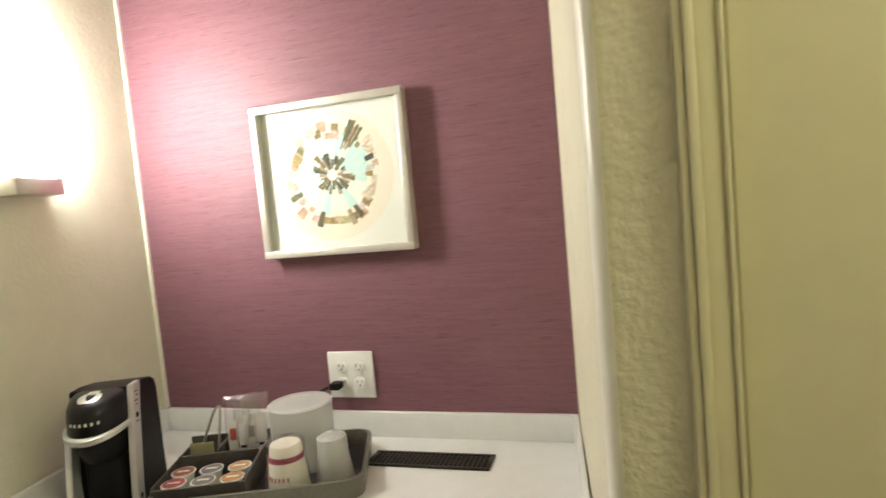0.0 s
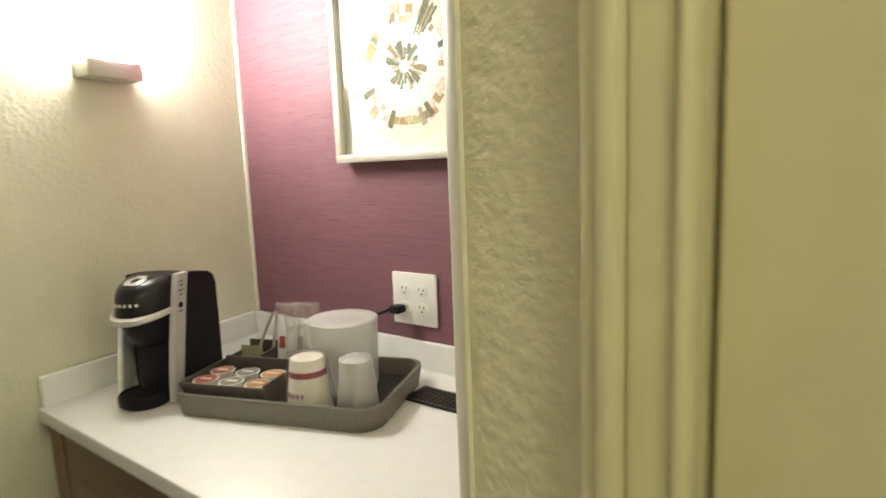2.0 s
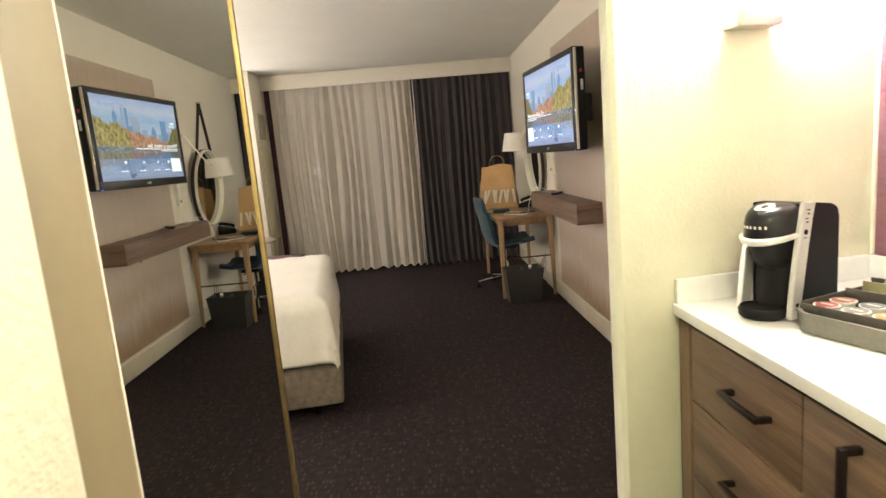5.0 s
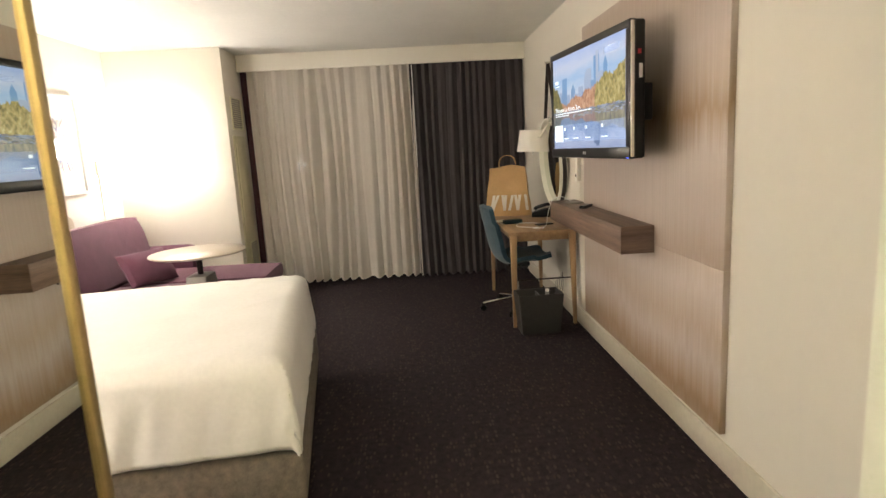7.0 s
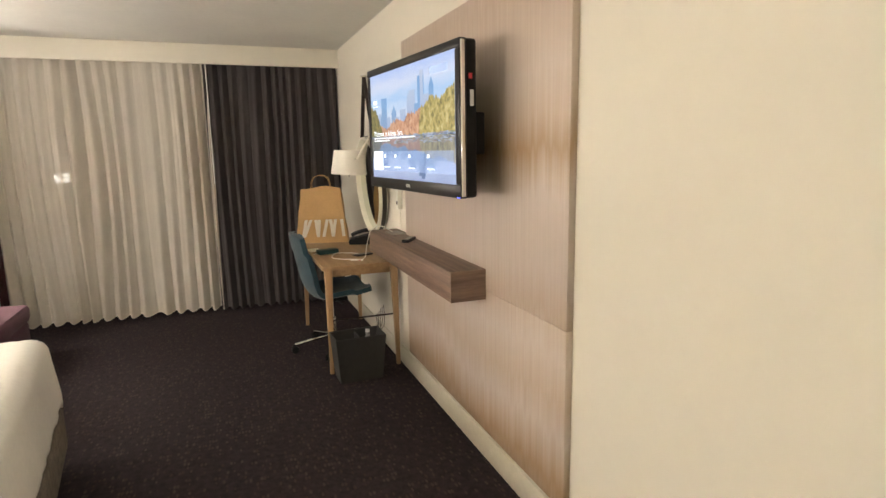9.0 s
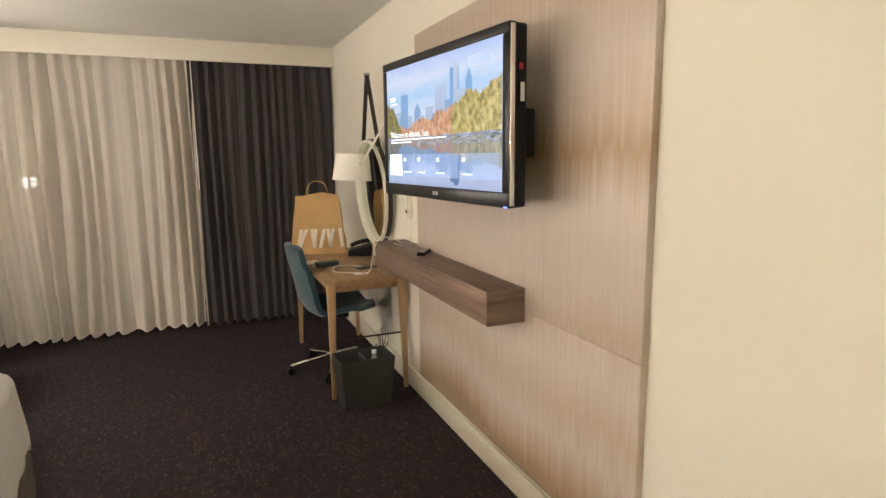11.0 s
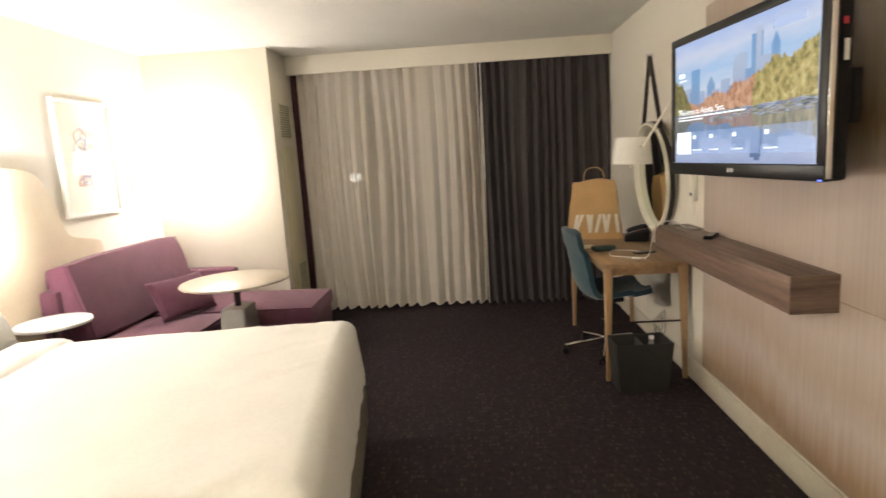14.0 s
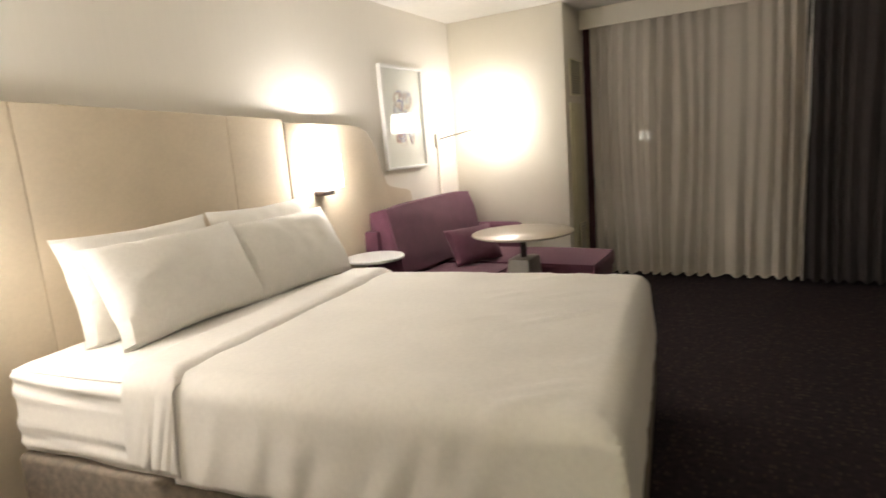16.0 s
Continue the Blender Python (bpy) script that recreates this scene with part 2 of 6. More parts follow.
M_STEEL = material("worn_dark_steel", (0.20, 0.18, 0.15), 0.35, 0.9, var=0.2, vscale=60)
M_BRASS = material("satin_brass", (0.62, 0.47, 0.22), 0.3, 0.9, var=0.08, vscale=30)
M_SHAGREEN = material("grey_brown_shagreen", (0.150, 0.140, 0.112), 0.42, var=0.16, vscale=110, bump=0.3, bscale=420, dist=0.002)
M_TRAYIN = material("dark_tray_lining", (0.030, 0.026, 0.024), 0.7, var=0.2, vscale=50)
M_WHITEP = material("white_plastic", (0.80, 0.79, 0.75), 0.35, var=0.03, vscale=30)
M_IVORY = material("ivory_paper", (0.80, 0.77, 0.66), 0.7, var=0.05, vscale=30)
M_FROST = clear("frosted_plastic", 0.4, (0.93, 0.94, 0.94), opaque=0.30)
M_CELLO = clear("cellophane", 0.12, (0.98, 0.98, 0.98), opaque=0.04, gloss=0.08)
M_MATTGLASS = clear("low_glare_glazing", 0.05, (0.97, 0.98, 0.97), gloss=0.006)
M_GLASS = clear("clear_glass", 0.0, (0.97, 0.98, 0.97))
M_LINEN = material("white_bed_linen", (0.85, 0.82, 0.765), 0.85, var=0.035, vscale=5, bump=0.2, bscale=500, sheen=0.1, dist=0.001)
M_PILLOW = material("white_pillowcase", (0.85, 0.825, 0.77), 0.85, var=0.03, vscale=5, bump=0.25, bscale=14, dist=0.01)
M_BASEF = material("grey_brown_tweed", (0.20, 0.165, 0.13), 0.9, var=0.35, vscale=30, bump=0.5, bscale=300, dist=0.002)
M_HEADB = material("beige_upholstery", (0.60, 0.51, 0.38), 0.6, var=0.04, vscale=6, bump=0.15, bscale=350, dist=0.001)
M_SOFA = material("plum_wool", (0.130, 0.044, 0.074), 0.9, var=0.14, vscale=14, bump=0.45, bscale=420, sheen=0.12, dist=0.002)
M_TEAL = material("teal_felt", (0.014, 0.045, 0.063), 0.9, var=0.15, vscale=14, bump=0.3, bscale=420, sheen=0.2, dist=0.002)
M_DRAPE = material("charcoal_drape", (0.041, 0.033, 0.0325), 0.85, var=0.15, vscale=25, stretch=(1, 1, 0.1), sheen=0.1, bump=0.2, bscale=200, dist=0.001)
M_DRAPEP = material("burgundy_lining", (0.06, 0.018, 0.022), 0.85, var=0.2, vscale=20)
M_SHEER = cloth_thin("cream_sheer", (0.83, 0.76, 0.665), 0.07, 0.26)
M_HEM = material("pale_stitched_hem", (0.84, 0.79, 0.70), 0.8, var=0.04, vscale=40)
M_KRAFT = material("kraft_paper", (0.50, 0.31, 0.13), 0.75, var=0.08, vscale=9, bump=0.4, bscale=9, dist=0.01)
M_BIN = material("dark_grey_leatherette", (0.032, 0.030, 0.029), 0.5, var=0.15, vscale=30, bump=0.3, bscale=300, dist=0.001)
M_GREYM = material("grey_painted_metal", (0.28, 0.265, 0.24), 0.45, 0.3, var=0.08, vscale=20)
M_TABLETOP = material("taupe_laminate", (0.42, 0.36, 0.28), 0.3, var=0.05, vscale=10)
M_LEATHER = plain("dark_brown_leather", (0.022, 0.014, 0.012), 0.45)
M_SHADE = material("white_lampshade_cloth", (0.80, 0.77, 0.70), 0.8, var=0.03, vscale=40, bump=0.2, bscale=400, dist=0.001)
M_MIRROR = mirror_glass("silvered_mirror", (0.74, 0.76, 0.69))
M_GLOW_NICHE = glow("lit_niche_diffuser", (1.0, 0.972, 0.89), 200.0)
# glow of the added, unseen entry light
M_GLOW_ENTRY_FILL = glow("entry_fill_diffuser", (1.0, 0.975, 0.68), 112.0)
M_GLOW_BED = glow("lit_bed_shade", (1.0, 0.93, 0.87), 60.0)
M_GLOW_BED_NEAR = glow("lit_near_bed_shade", (1.0, 0.93, 0.87), 135.0)
M_GLOW_TOP_PLATE = glow("shade_top_plate_glow", (1.0, 0.94, 0.89), 430.0)
M_GLOW_SOFA = glow("lit_sofa_shade", (1.0, 0.94, 0.89), 40.0)


# ---- mesh helpers ----
def link(name, bm, mat, parent=None, label="", smooth=35, flat=False):
    me = bpy.data.meshes.new(name)
    bmesh.ops.recalc_face_normals(bm, faces=bm.faces[:])
    bm.to_mesh(me)
    bm.free()
    if not flat:
        for p in me.polygons:
            p.use_smooth = True
        me.set_sharp_from_angle(angle=radians(smooth))
    if mat:
        me.materials.append(mat)
    ob = new(name, me)
    if parent:
        ob.parent = parent
    if label:
        ob["label"] = label
    return ob


def part(name, bm, mat, parent, label=""):
    return link(name, bm, mat, parent, label)


def thing(name, at, label, category, group="", rz=0.0, rx=0.0, ry=0.0):
    e = new(name)
    e.empty_display_size = 0.05
    e.matrix_basis = pose(*at, rx, ry, rz)
    return tagged(e, label, category, group)


def structure(name, bm, mat, label, category="structure"):
    return tagged(link(name, bm, mat), label, category, kind="structure")


def B():
    return bmesh.new()


def box(x0, x1, y0, y1, z0, z1, bevel=0.0, seg=2, bm=None):
    own = bmesh.new()
    bmesh.ops.create_cube(own, size=1)
    for v in own.verts:
        v.co = ((v.co.x + 0.5) * (x1 - x0) + x0, (v.co.y + 0.5) * (y1 - y0) + y0, (v.co.z + 0.5) * (z1 - z0) + z0)
    if bevel:
        bmesh.ops.bevel(own, geom=own.edges[:], offset=bevel, segments=seg, affect="EDGES", profile=0.5)
    return own if bm is None else merge(bm, own)


def merge(bm, other, m=None):
    me = bpy.data.meshes.new("scratch")
    if m is not None:
        bmesh.ops.transform(other, matrix=m, verts=other.verts[:])
    other.to_mesh(me)
    other.free()
    bm.from_mesh(me)
    bpy.data.meshes.remove(me)
    return bm


def prism(points, z0, z1, bevel=0.0, seg=2, upright_only=False):
    """A flat outline in x and y, raised from z0 to z1."""
    bm = bmesh.new()
    lo = [bm.verts.new((x, y, z0)) for x, y in points]
    hi = [bm.verts.new((x, y, z1)) for x, y in points]
    bm.faces.new(lo[::-1])
    bm.faces.new(hi)
    n = len(points)
    for i in range(n):
        bm.faces.new((lo[i], lo[(i + 1) % n], hi[(i + 1) % n], hi[i]))
    if bevel:
        edges = [e for e in bm.edges if not upright_only or abs(e.verts[0].co.z - e.verts[1].co.z) < 1e-6]
        bmesh.ops.bevel(bm, geom=edges, offset=bevel, segments=seg, affect="EDGES", profile=0.5)
    return bm


def rounded(w, d, r, n=6, cx=0.0, cy=0.0):
    pts = []
    for sx, sy, a0 in ((1, 1, 0), (-1, 1, 90), (-1, -1, 180), (1, -1, 270)):
        for i in range(n + 1):
            a = radians(a0 + 90 * i / n)
            pts.append((cx + sx * (w / 2 - r) + r * math.cos(a), cy + sy * (d / 2 - r) + r * math.sin(a)))
    return pts


def lathe(profile, n=32, at=(0, 0, 0)):
    """Profile of (radius, z) turned about the z axis."""
    bm = bmesh.new()
    rings = []
    for r, z in profile:
        if r < 1e-5:
            rings.append([bm.verts.new((at[0], at[1], at[2] + z))])
        else:
            rings.append([bm.verts.new((at[0] + r * math.cos(2 * math.pi * i / n), at[1] + r * math.sin(2 * math.pi * i / n), at[2] + z)) for i in range(n)])
    for a, b in zip(rings, rings[1:]):
        for i in range(n):
            j = (i + 1) % n
            q = [a[i % len(a)], a[j % len(a)], b[j % len(b)], b[i % len(b)]]
            u = list(dict.fromkeys(q))
            if len(u) > 2:
                bm.faces.new(u)
    return bm


def tube(points, r, n=8, closed=False):
    bm = bmesh.new()
    pts = [Vector(p) for p in points]
    rings = []
    up = Vector((0, 0, 1))
    for i, p in enumerate(pts):
        a = pts[i - 1] if i or closed else p
        b = pts[(i + 1) % len(pts)] if i + 1 < len(pts) or closed else p
        d = (b - a).normalized()
        u = d.cross(up)
        if u.length < 0.05:
            u = d.cross(Vector((1, 0, 0)))
        u.normalize()
        v = d.cross(u)
        rings.append([bm.verts.new(p + r * (math.cos(2 * math.pi * k / n) * u + math.sin(2 * math.pi * k / n) * v)) for k in range(n)])
    m = len(rings)
    for i in range(m if closed else m - 1):
        a, b = rings[i], rings[(i + 1) % m]
        for k in range(n):
            bm.faces.new((a[k], a[(k + 1) % n], b[(k + 1) % n], b[k]))
    if not closed:
        bm.faces.new(rings[0][::-1])
        bm.faces.new(rings[-1])
    return bm


def spline(points, steps=8):
    """Points on a smooth curve through the given ones."""
    p = [Vector(q) for q in points]
    p = [2 * p[0] - p[1]] + p + [2 * p[-1] - p[-2]]
    out = []
    for i in range(1, len(p) - 2):
        for k in range(steps):
            t = k / steps
            a, b, c, d = p[i - 1], p[i], p[i + 1], p[i + 2]
            out.append(0.5 * (2 * b + (c - a) * t + (2 * a - 5 * b + 4 * c - d) * t * t + (3 * b - a - 3 * c + d) * t ** 3))
    out.append(p[-2])
    return out


def cushion(w, d, h, pinch=0.5, n=22, rough=0.008, seed=0.0, corner=0.0):
    """A stuffed cushion w by d, h thick in the middle, with a thin seam at its rim. Lies flat about its middle."""
    bm = bmesh.new()
    grid = {}
    for side in (1, -1):
        for i in range(n + 1):
            for j in range(n + 1):
                u, v = 2 * i / n - 1, 2 * j / n - 1
                rim = i in (0, n) or j in (0, n)
                if side < 0 and rim:
                    grid[(side, i, j)] = grid[(1, i, j)]
                    continue
                e = max(0.0, (1 - abs(u) ** 2.6) * (1 - abs(v) ** 2.6)) ** pinch
                pull = 1 - 0.06 * (1 - e) * (1 - abs(u) * abs(v)) + corner * (abs(u * v)) ** 4
                x, y = u * w / 2 * pull, v * d / 2 * pull
                z = side * (h / 2 * e + 0.004)
                k = noise.noise((x * 7 + seed, y * 7, side * 3 + seed)) + 0.5 * noise.noise((x * 19, y * 19 + seed, side))
                z += rough * k * (0.3 + e)
                if rim:
                    z = rough * k
                grid[(side, i, j)] = bm.verts.new((x, y, z))
        for i in range(n):
            for j in range(n):
                f = [grid[(side, i, j)], grid[(side, i + 1, j)], grid[(side, i + 1, j + 1)], grid[(side, i, j + 1)]]
                bm.faces.new(f if side > 0 else f[::-1])
    return bm


def soft_box(x0, x1, y0, y1, z0, z1, r=0.03, puff=0.01, seed=0.0, cuts=7):
    """An upholstered block with round edges and slightly swollen faces."""
    bm = bmesh.new()
    bmesh.ops.create_cube(bm, size=2)
    bmesh.ops.subdivide_edges(bm, edges=bm.edges[:], cuts=cuts, use_grid_fill=True)
    hx, hy, hz = (x1 - x0) / 2, (y1 - y0) / 2, (z1 - z0) / 2
    c = Vector(((x0 + x1) / 2, (y0 + y1) / 2, (z0 + z1) / 2))
    for v in bm.verts:
        u = v.co.copy()
        # spread the rows towards the edges so that the rounding has points to bend
        s = [math.copysign(abs(q) ** 0.6, q) for q in u]
        p = Vector((s[0] * hx, s[1] * hy, s[2] * hz))
        inner = Vector((max(-hx + r, min(hx - r, p.x)), max(-hy + r, min(hy - r, p.y)), max(-hz + r, min(hz - r, p.z))))
        d = p - inner
        if d.length > 1e-6:
            p = inner + d.normalized() * r
        big = max(abs(q) for q in u)
        e = 1.0
        for q in u:
            e *= 1 - q * q if abs(q) < big else 1.0
        nrm = d.normalized() if d.length > 1e-6 else Vector((0, 0, 0))
        p += nrm * puff * e + nrm * 0.3 * puff * noise.noise(p * 6 + Vector((seed, 0, 0)))
        v.co = c + p
    return bm


# ---- structure ----
TOP = 2.409          # ceiling
NORTH = 1.75         # television and niche wall
SOUTH = -2.25        # headboard wall
structure("floor", box(-7.0, 2.1, -2.4, 1.95, -0.12, 0), M_CARPET, "dark brown woven carpet with pale flecks", "floor")
structure("ceiling", box(-7.0, 2.1, -2.4, 1.95, TOP, TOP + 0.1), M_CEIL, "off-white painted ceiling", "ceiling")
structure("wall_north", box(-7.0, 2.1, NORTH, NORTH + 0.14, 0, TOP), M_WALL, "smooth cream painted wall behind the television", "wall")
structure("wall_south", box(-7.0, -0.84, SOUTH - 0.14, SOUTH, 0, TOP), M_HEADW, "cream wall with fine vertical striped covering behind the bed", "wall")
structure("wall_chase", box(-6.98, -5.90, SOUTH, -1.175, 0, TOP, 0.006), M_WALL, "cream boxed-out wall beside the window", "wall")
structure("wall_closet_end", box(-0.96, -0.84, SOUTH, 0.06, 0, TOP), M_WALL, "cream end wall of the closet", "wall")
structure("wall_closet_back", box(-0.84, 2.1, -0.06, 0.06, 0, TOP), M_CORR, "cream wall behind the sliding mirror door", "wall")
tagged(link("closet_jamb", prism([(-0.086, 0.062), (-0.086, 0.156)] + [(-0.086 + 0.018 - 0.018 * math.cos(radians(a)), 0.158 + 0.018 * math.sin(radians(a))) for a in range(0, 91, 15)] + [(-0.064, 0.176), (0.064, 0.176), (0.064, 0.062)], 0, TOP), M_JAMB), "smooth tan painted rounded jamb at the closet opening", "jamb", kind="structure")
structure("wall_entry_left", prism([(0.0645, 0.062), (0.0645, 0.19)] + [(0.0645 + 0.012 - 0.012 * math.cos(radians(a)), 0.193 + 0.012 * math.sin(radians(a))) for a in range(0, 91, 15)] + [(0.079, 0.205), (2.1, 0.205), (2.1, 0.062)], 0, TOP), M_CORR, "orange-peel textured cream entry wall with a rounded corner", "wall")
structure("wall_entry_end", box(2.1, 2.24, -0.1, 1.95, 0, TOP), M_CORR, "textured cream wall closing the entry", "wall")


structure("wall_niche_left", prism([(-0.866, NORTH), (-0.77335, 1.065), (-0.772, 1.055), (-0.7685, 1.035), (-0.776, 1.022), (-0.79, 1.018), (-0.82, 1.018), (-0.836, 1.024), (-0.843, 1.04), (-0.8445, 1.05), (-0.95, NORTH)], 0, TOP), M_NICHEW, "textured cream stub wall with rounded corners beside the niche", "wall")
structure("wall_niche_right", prism([(0.272, NORTH), (0.3544, 1.024), (0.3555, 1.014), (0.3595, 1.003), (0.3675, 0.9975), (0.375, 0.996), (0.377, 0.996), (0.436, 0.996), (0.436, NORTH)], 0, TOP), M_CORR, "textured cream stub wall between niche and door", "wall")
structure("wall_above_door", box(0.436, 1.36, 1.0, 1.12, 2.06, TOP), M_CORR, "textured cream wall above the door", "wall")
structure("wall_entry_right", box(1.36, 2.1, 1.0, 1.12, 0, TOP), M_CORR, "textured cream wall beside the door", "wall")
tagged(link("corner_trim", prism([(0.3545, 1.0135), (0.3580, 1.0005), (0.3630, 0.9950), (0.3700, 0.9930), (0.3700, 0.9975), (0.3675, 0.9985), (0.3602, 1.004), (0.3565, 1.0145)], 0, TOP), M_TRIMW), "smooth cream corner guard on the wall edge", "trim", kind="structure")
structure("wallcovering", box(-0.861, 0.2715, NORTH - 0.005, NORTH + 0.002, 0.84, TOP), M_PURPLE, "plum grasscloth wallcovering with horizontal slubs", "wallcovering")

# window wall
win = structure("wall_west", box(-6.98, -6.84, -1.175, -1.05, 0, TOP), M_WALL, "cream wall around the window", "wall")
box_w = B()
box(-6.98, -6.84, -1.05, 1.62, 0, 0.06, bm=box_w)
box(-6.98, -6.84, -1.05, 1.62, 2.25, TOP, bm=box_w)
box(-6.98, -6.84, 1.62, NORTH, 0, TOP, bm=box_w)
structure("wall_west_frame", box_w, M_WALL, "cream wall framing the window", "wall")
w1 = new("window_1")
tagged(w1, "full-width dark window at night behind the sheer", "window", kind="structure")
for n_, (a, b_, c, d) in {"window_frame": (-1.05, 1.62, 0.06, 0.12)}.items():
    fr = B()
    box(-6.94, -6.88, -1.05, 1.62, 0.06, 0.12, 0.004, bm=fr)
    box(-6.94, -6.88, -1.05, 1.62, 2.19, 2.25, 0.004, bm=fr)
    for yy in (-1.05, 0.255, 1.56):
        box(-6.94, -6.88, yy, yy + 0.06, 0.12, 2.19, 0.004, bm=fr)
    part("window_frame", fr, M_BLACKMETAL, w1)
for yy in (-0.99, 0.315):
    p = part("pane", box(-6.915, -6.905, yy, yy + 1.245, 0.12, 2.19), M_GLASS, w1)
    p.visible_shadow = False

structure("valance", box(-6.40, -6.374, -1.175, NORTH, 2.243, TOP, 0.004), M_WALL, "cream painted curtain valance", "valance")
structure("baseboard_north", box(-6.4, -0.95, NORTH - 0.014, NORTH, 0, 0.125, 0.004), M_BASEB, "cream painted baseboard", "baseboard")
structure("baseboard_south", box(-5.90, -0.96, SOUTH, SOUTH + 0.014, 0, 0.11, 0.004), M_BASEB, "cream painted baseboard", "baseboard")
structure("baseboard_chase", box(-5.90, -5.886, SOUTH + 0.014, -1.175, 0, 0.11, 0.004), M_BASEB, "cream painted baseboard", "baseboard")

# entry door with casing and hinge
door = new("door_1")
tagged(door, "closed cream painted flush door with steel hinge", "door", kind="structure")
part("door_leaf", box(0.4775, 1.31, 1.004, 1.05, 0.01, 2.03, 0.003), M_CASE, door)
jm = B()
box(0.436, 0.4758, 1.008, 1.12, 0, 2.06, 0.003, bm=jm)
box(1.315, 1.36, 1.012, 1.12, 0, 2.06, 0.003, bm=jm)
part("jamb", jm, M_CASE, door)
cs = B()
for prof in ((0.4325, 0.440, 0.980), (0.440, 0.449, 0.976), (0.449, 0.467, 0.985), (0.467, 0.4725, 0.981)):
    box(prof[0], prof[1], prof[2], 1.008, 0, 2.10, 0.003, bm=cs)
part("casing", cs, M_CASE, door, "moulded cream door casing")
for zh in (1.044, 1.775, 0.22):
    hb = B()
    for k in range(5):
        merge(hb, lathe([(0, 0), (0.0065, 0), (0.0065, 0.0195), (0, 0.0195)], 14, (0.477, 0.993, zh + 0.021 * k)))
    merge(hb, lathe([(0, 0), (0.0075, 0.001), (0.0055, 0.006), (0, 0.007)], 14, (0.477, 0.993, zh + 0.105)))
    box(0.4735, 0.4805, 0.997, 1.009, zh + 0.002, zh + 0.104, bm=hb)
    part("hinge", hb, M_STEEL, door, "brushed steel door hinge")

# sliding mirror door of the closet
md = thing("mirror_door", (-0.542, 0.1, 0.0), "full-height sliding closet mirror in a thin brass frame", "mirror door")
part("mirror", box(-0.421, 0.421, 0.004, 0.016, 0.03, 2.36), M_MIRROR, md)
for x0, x1 in ((-0.438, -0.420), (0.420, 0.438)):
    part("frame_stile", box(x0, x1, -0.012, 0.022, 0.012, 2.375, 0.002), M_BRASS, md, "brass edge strip")
for z0, z1 in ((0.012, 0.03), (2.36, 2.378)):
    part("frame_rail", box(-0.420, 0.420, -0.010, 0.02, z0, z1, 0.002), M_BRASS, md)
tagged(link("closet_track", box(-0.96, -0.1, 0.07, 0.14, 2.38, TOP), M_BRASS), "brass sliding door track under the ceiling", "track", kind="structure")
tagged(link("jamb_strip", box(-0.097, -0.087, 0.062, 0.165, 0, TOP), M_TRIMW), "white jamb strip at the closet opening", "trim", kind="structure")

# panel on the television wall
wpn = new("wall_panel")
tagged(wpn, "large pale washed-oak wall panel behind the television", "wall panel", kind="structure")
part("panel_sheet", box(-4.249, -2.40, 1.722, NORTH, 0.845, 2.118, 0.002), M_PANEL, wpn)
part("panel_sheet", box(-4.249, -2.40, 1.7225, NORTH, 0.16, 0.8435, 0.002), M_PANEL, wpn)

structure("ground", box(-60, -6.98, -40, 40, -0.4, -0.12), M_BASEB, "dark paved terrace outside the window", "ground")
tagged(link("corner_bead", box(-0.862, -0.853, NORTH - 0.011, NORTH - 0.004, 0.965, TOP), M_TRIMW), "thin white caulk line in the niche corner", "trim", kind="structure")


# ---- curtains ----
def curtain(name, y0, y1, x, z0, z1, period, depth, mat, label, category, seed):
    bm = bmesh.new()
    nu, nv = int((y1 - y0) / period * 14), 26
    rows = []
    for j in range(nv + 1):
        v = j / nv
        row = []
        for i in range(nu + 1):
            y = y0 + (y1 - y0) * i / nu
            ph = y / period + 0.75 * noise.noise((y * 3.4, v * 0.8, seed)) + 1.3 * noise.noise((y * 1.7, seed, 2))
            amp = depth * (0.7 + 0.9 * noise.noise((y * 5, v * 0.8, seed + 5))) * (0.5 + 0.5 * min(1, 2.5 * (1 - v)))
            dx = amp * (2.0 * abs(math.sin(math.pi * ph)) ** 0.85 - 1.2) + 0.22 * amp * math.sin(4 * math.pi * ph + 1 + 2 * noise.noise((y * 3, v, seed)))
            dx += 0.002 * noise.noise((y * 40, v * 1.5, seed + 2))
            hem = 0.014 * math.sin(2 * math.pi * ph + 0.6) * (1 - v) ** 6
            row.append(bm.verts.new((x + dx, y + 0.25 * amp * math.cos(2 * math.pi * ph), z0 + (z1 - z0) * v + hem)))
        rows.append(row)
    for a, b in zip(rows, rows[1:]):
        for i in range(nu):
            bm.faces.new((a[i], a[i + 1], b[i + 1], b[i]))
    e = thing(name, (0, 0, 0), label, category)
    body = part("cloth", bm, mat, e)
    hem_bm = bmesh.new()
    lo = [tuple(v.co) for v in body.data.vertices[: nu + 1]]
    for (ax, ay, az) in lo:
        for dx in (-0.0025, 0.0025):
            for dz in (0.0, 0.009):
                hem_bm.verts.new((ax + dx, ay, az + dz))
    hem_bm.verts.ensure_lookup_table()
    for i in range(nu):
        a, b = 4 * i, 4 * i + 4
        for p, q in ((0, 1), (1, 3), (3, 2), (2, 0)):
            hem_bm.faces.new((hem_bm.verts[a + p], hem_bm.verts[a + q], hem_bm.verts[b + q], hem_bm.verts[b + p]))
    part("hem", hem_bm, M_HEM if mat == M_SHEER else mat, e, "doubled stitched hem")
    return e


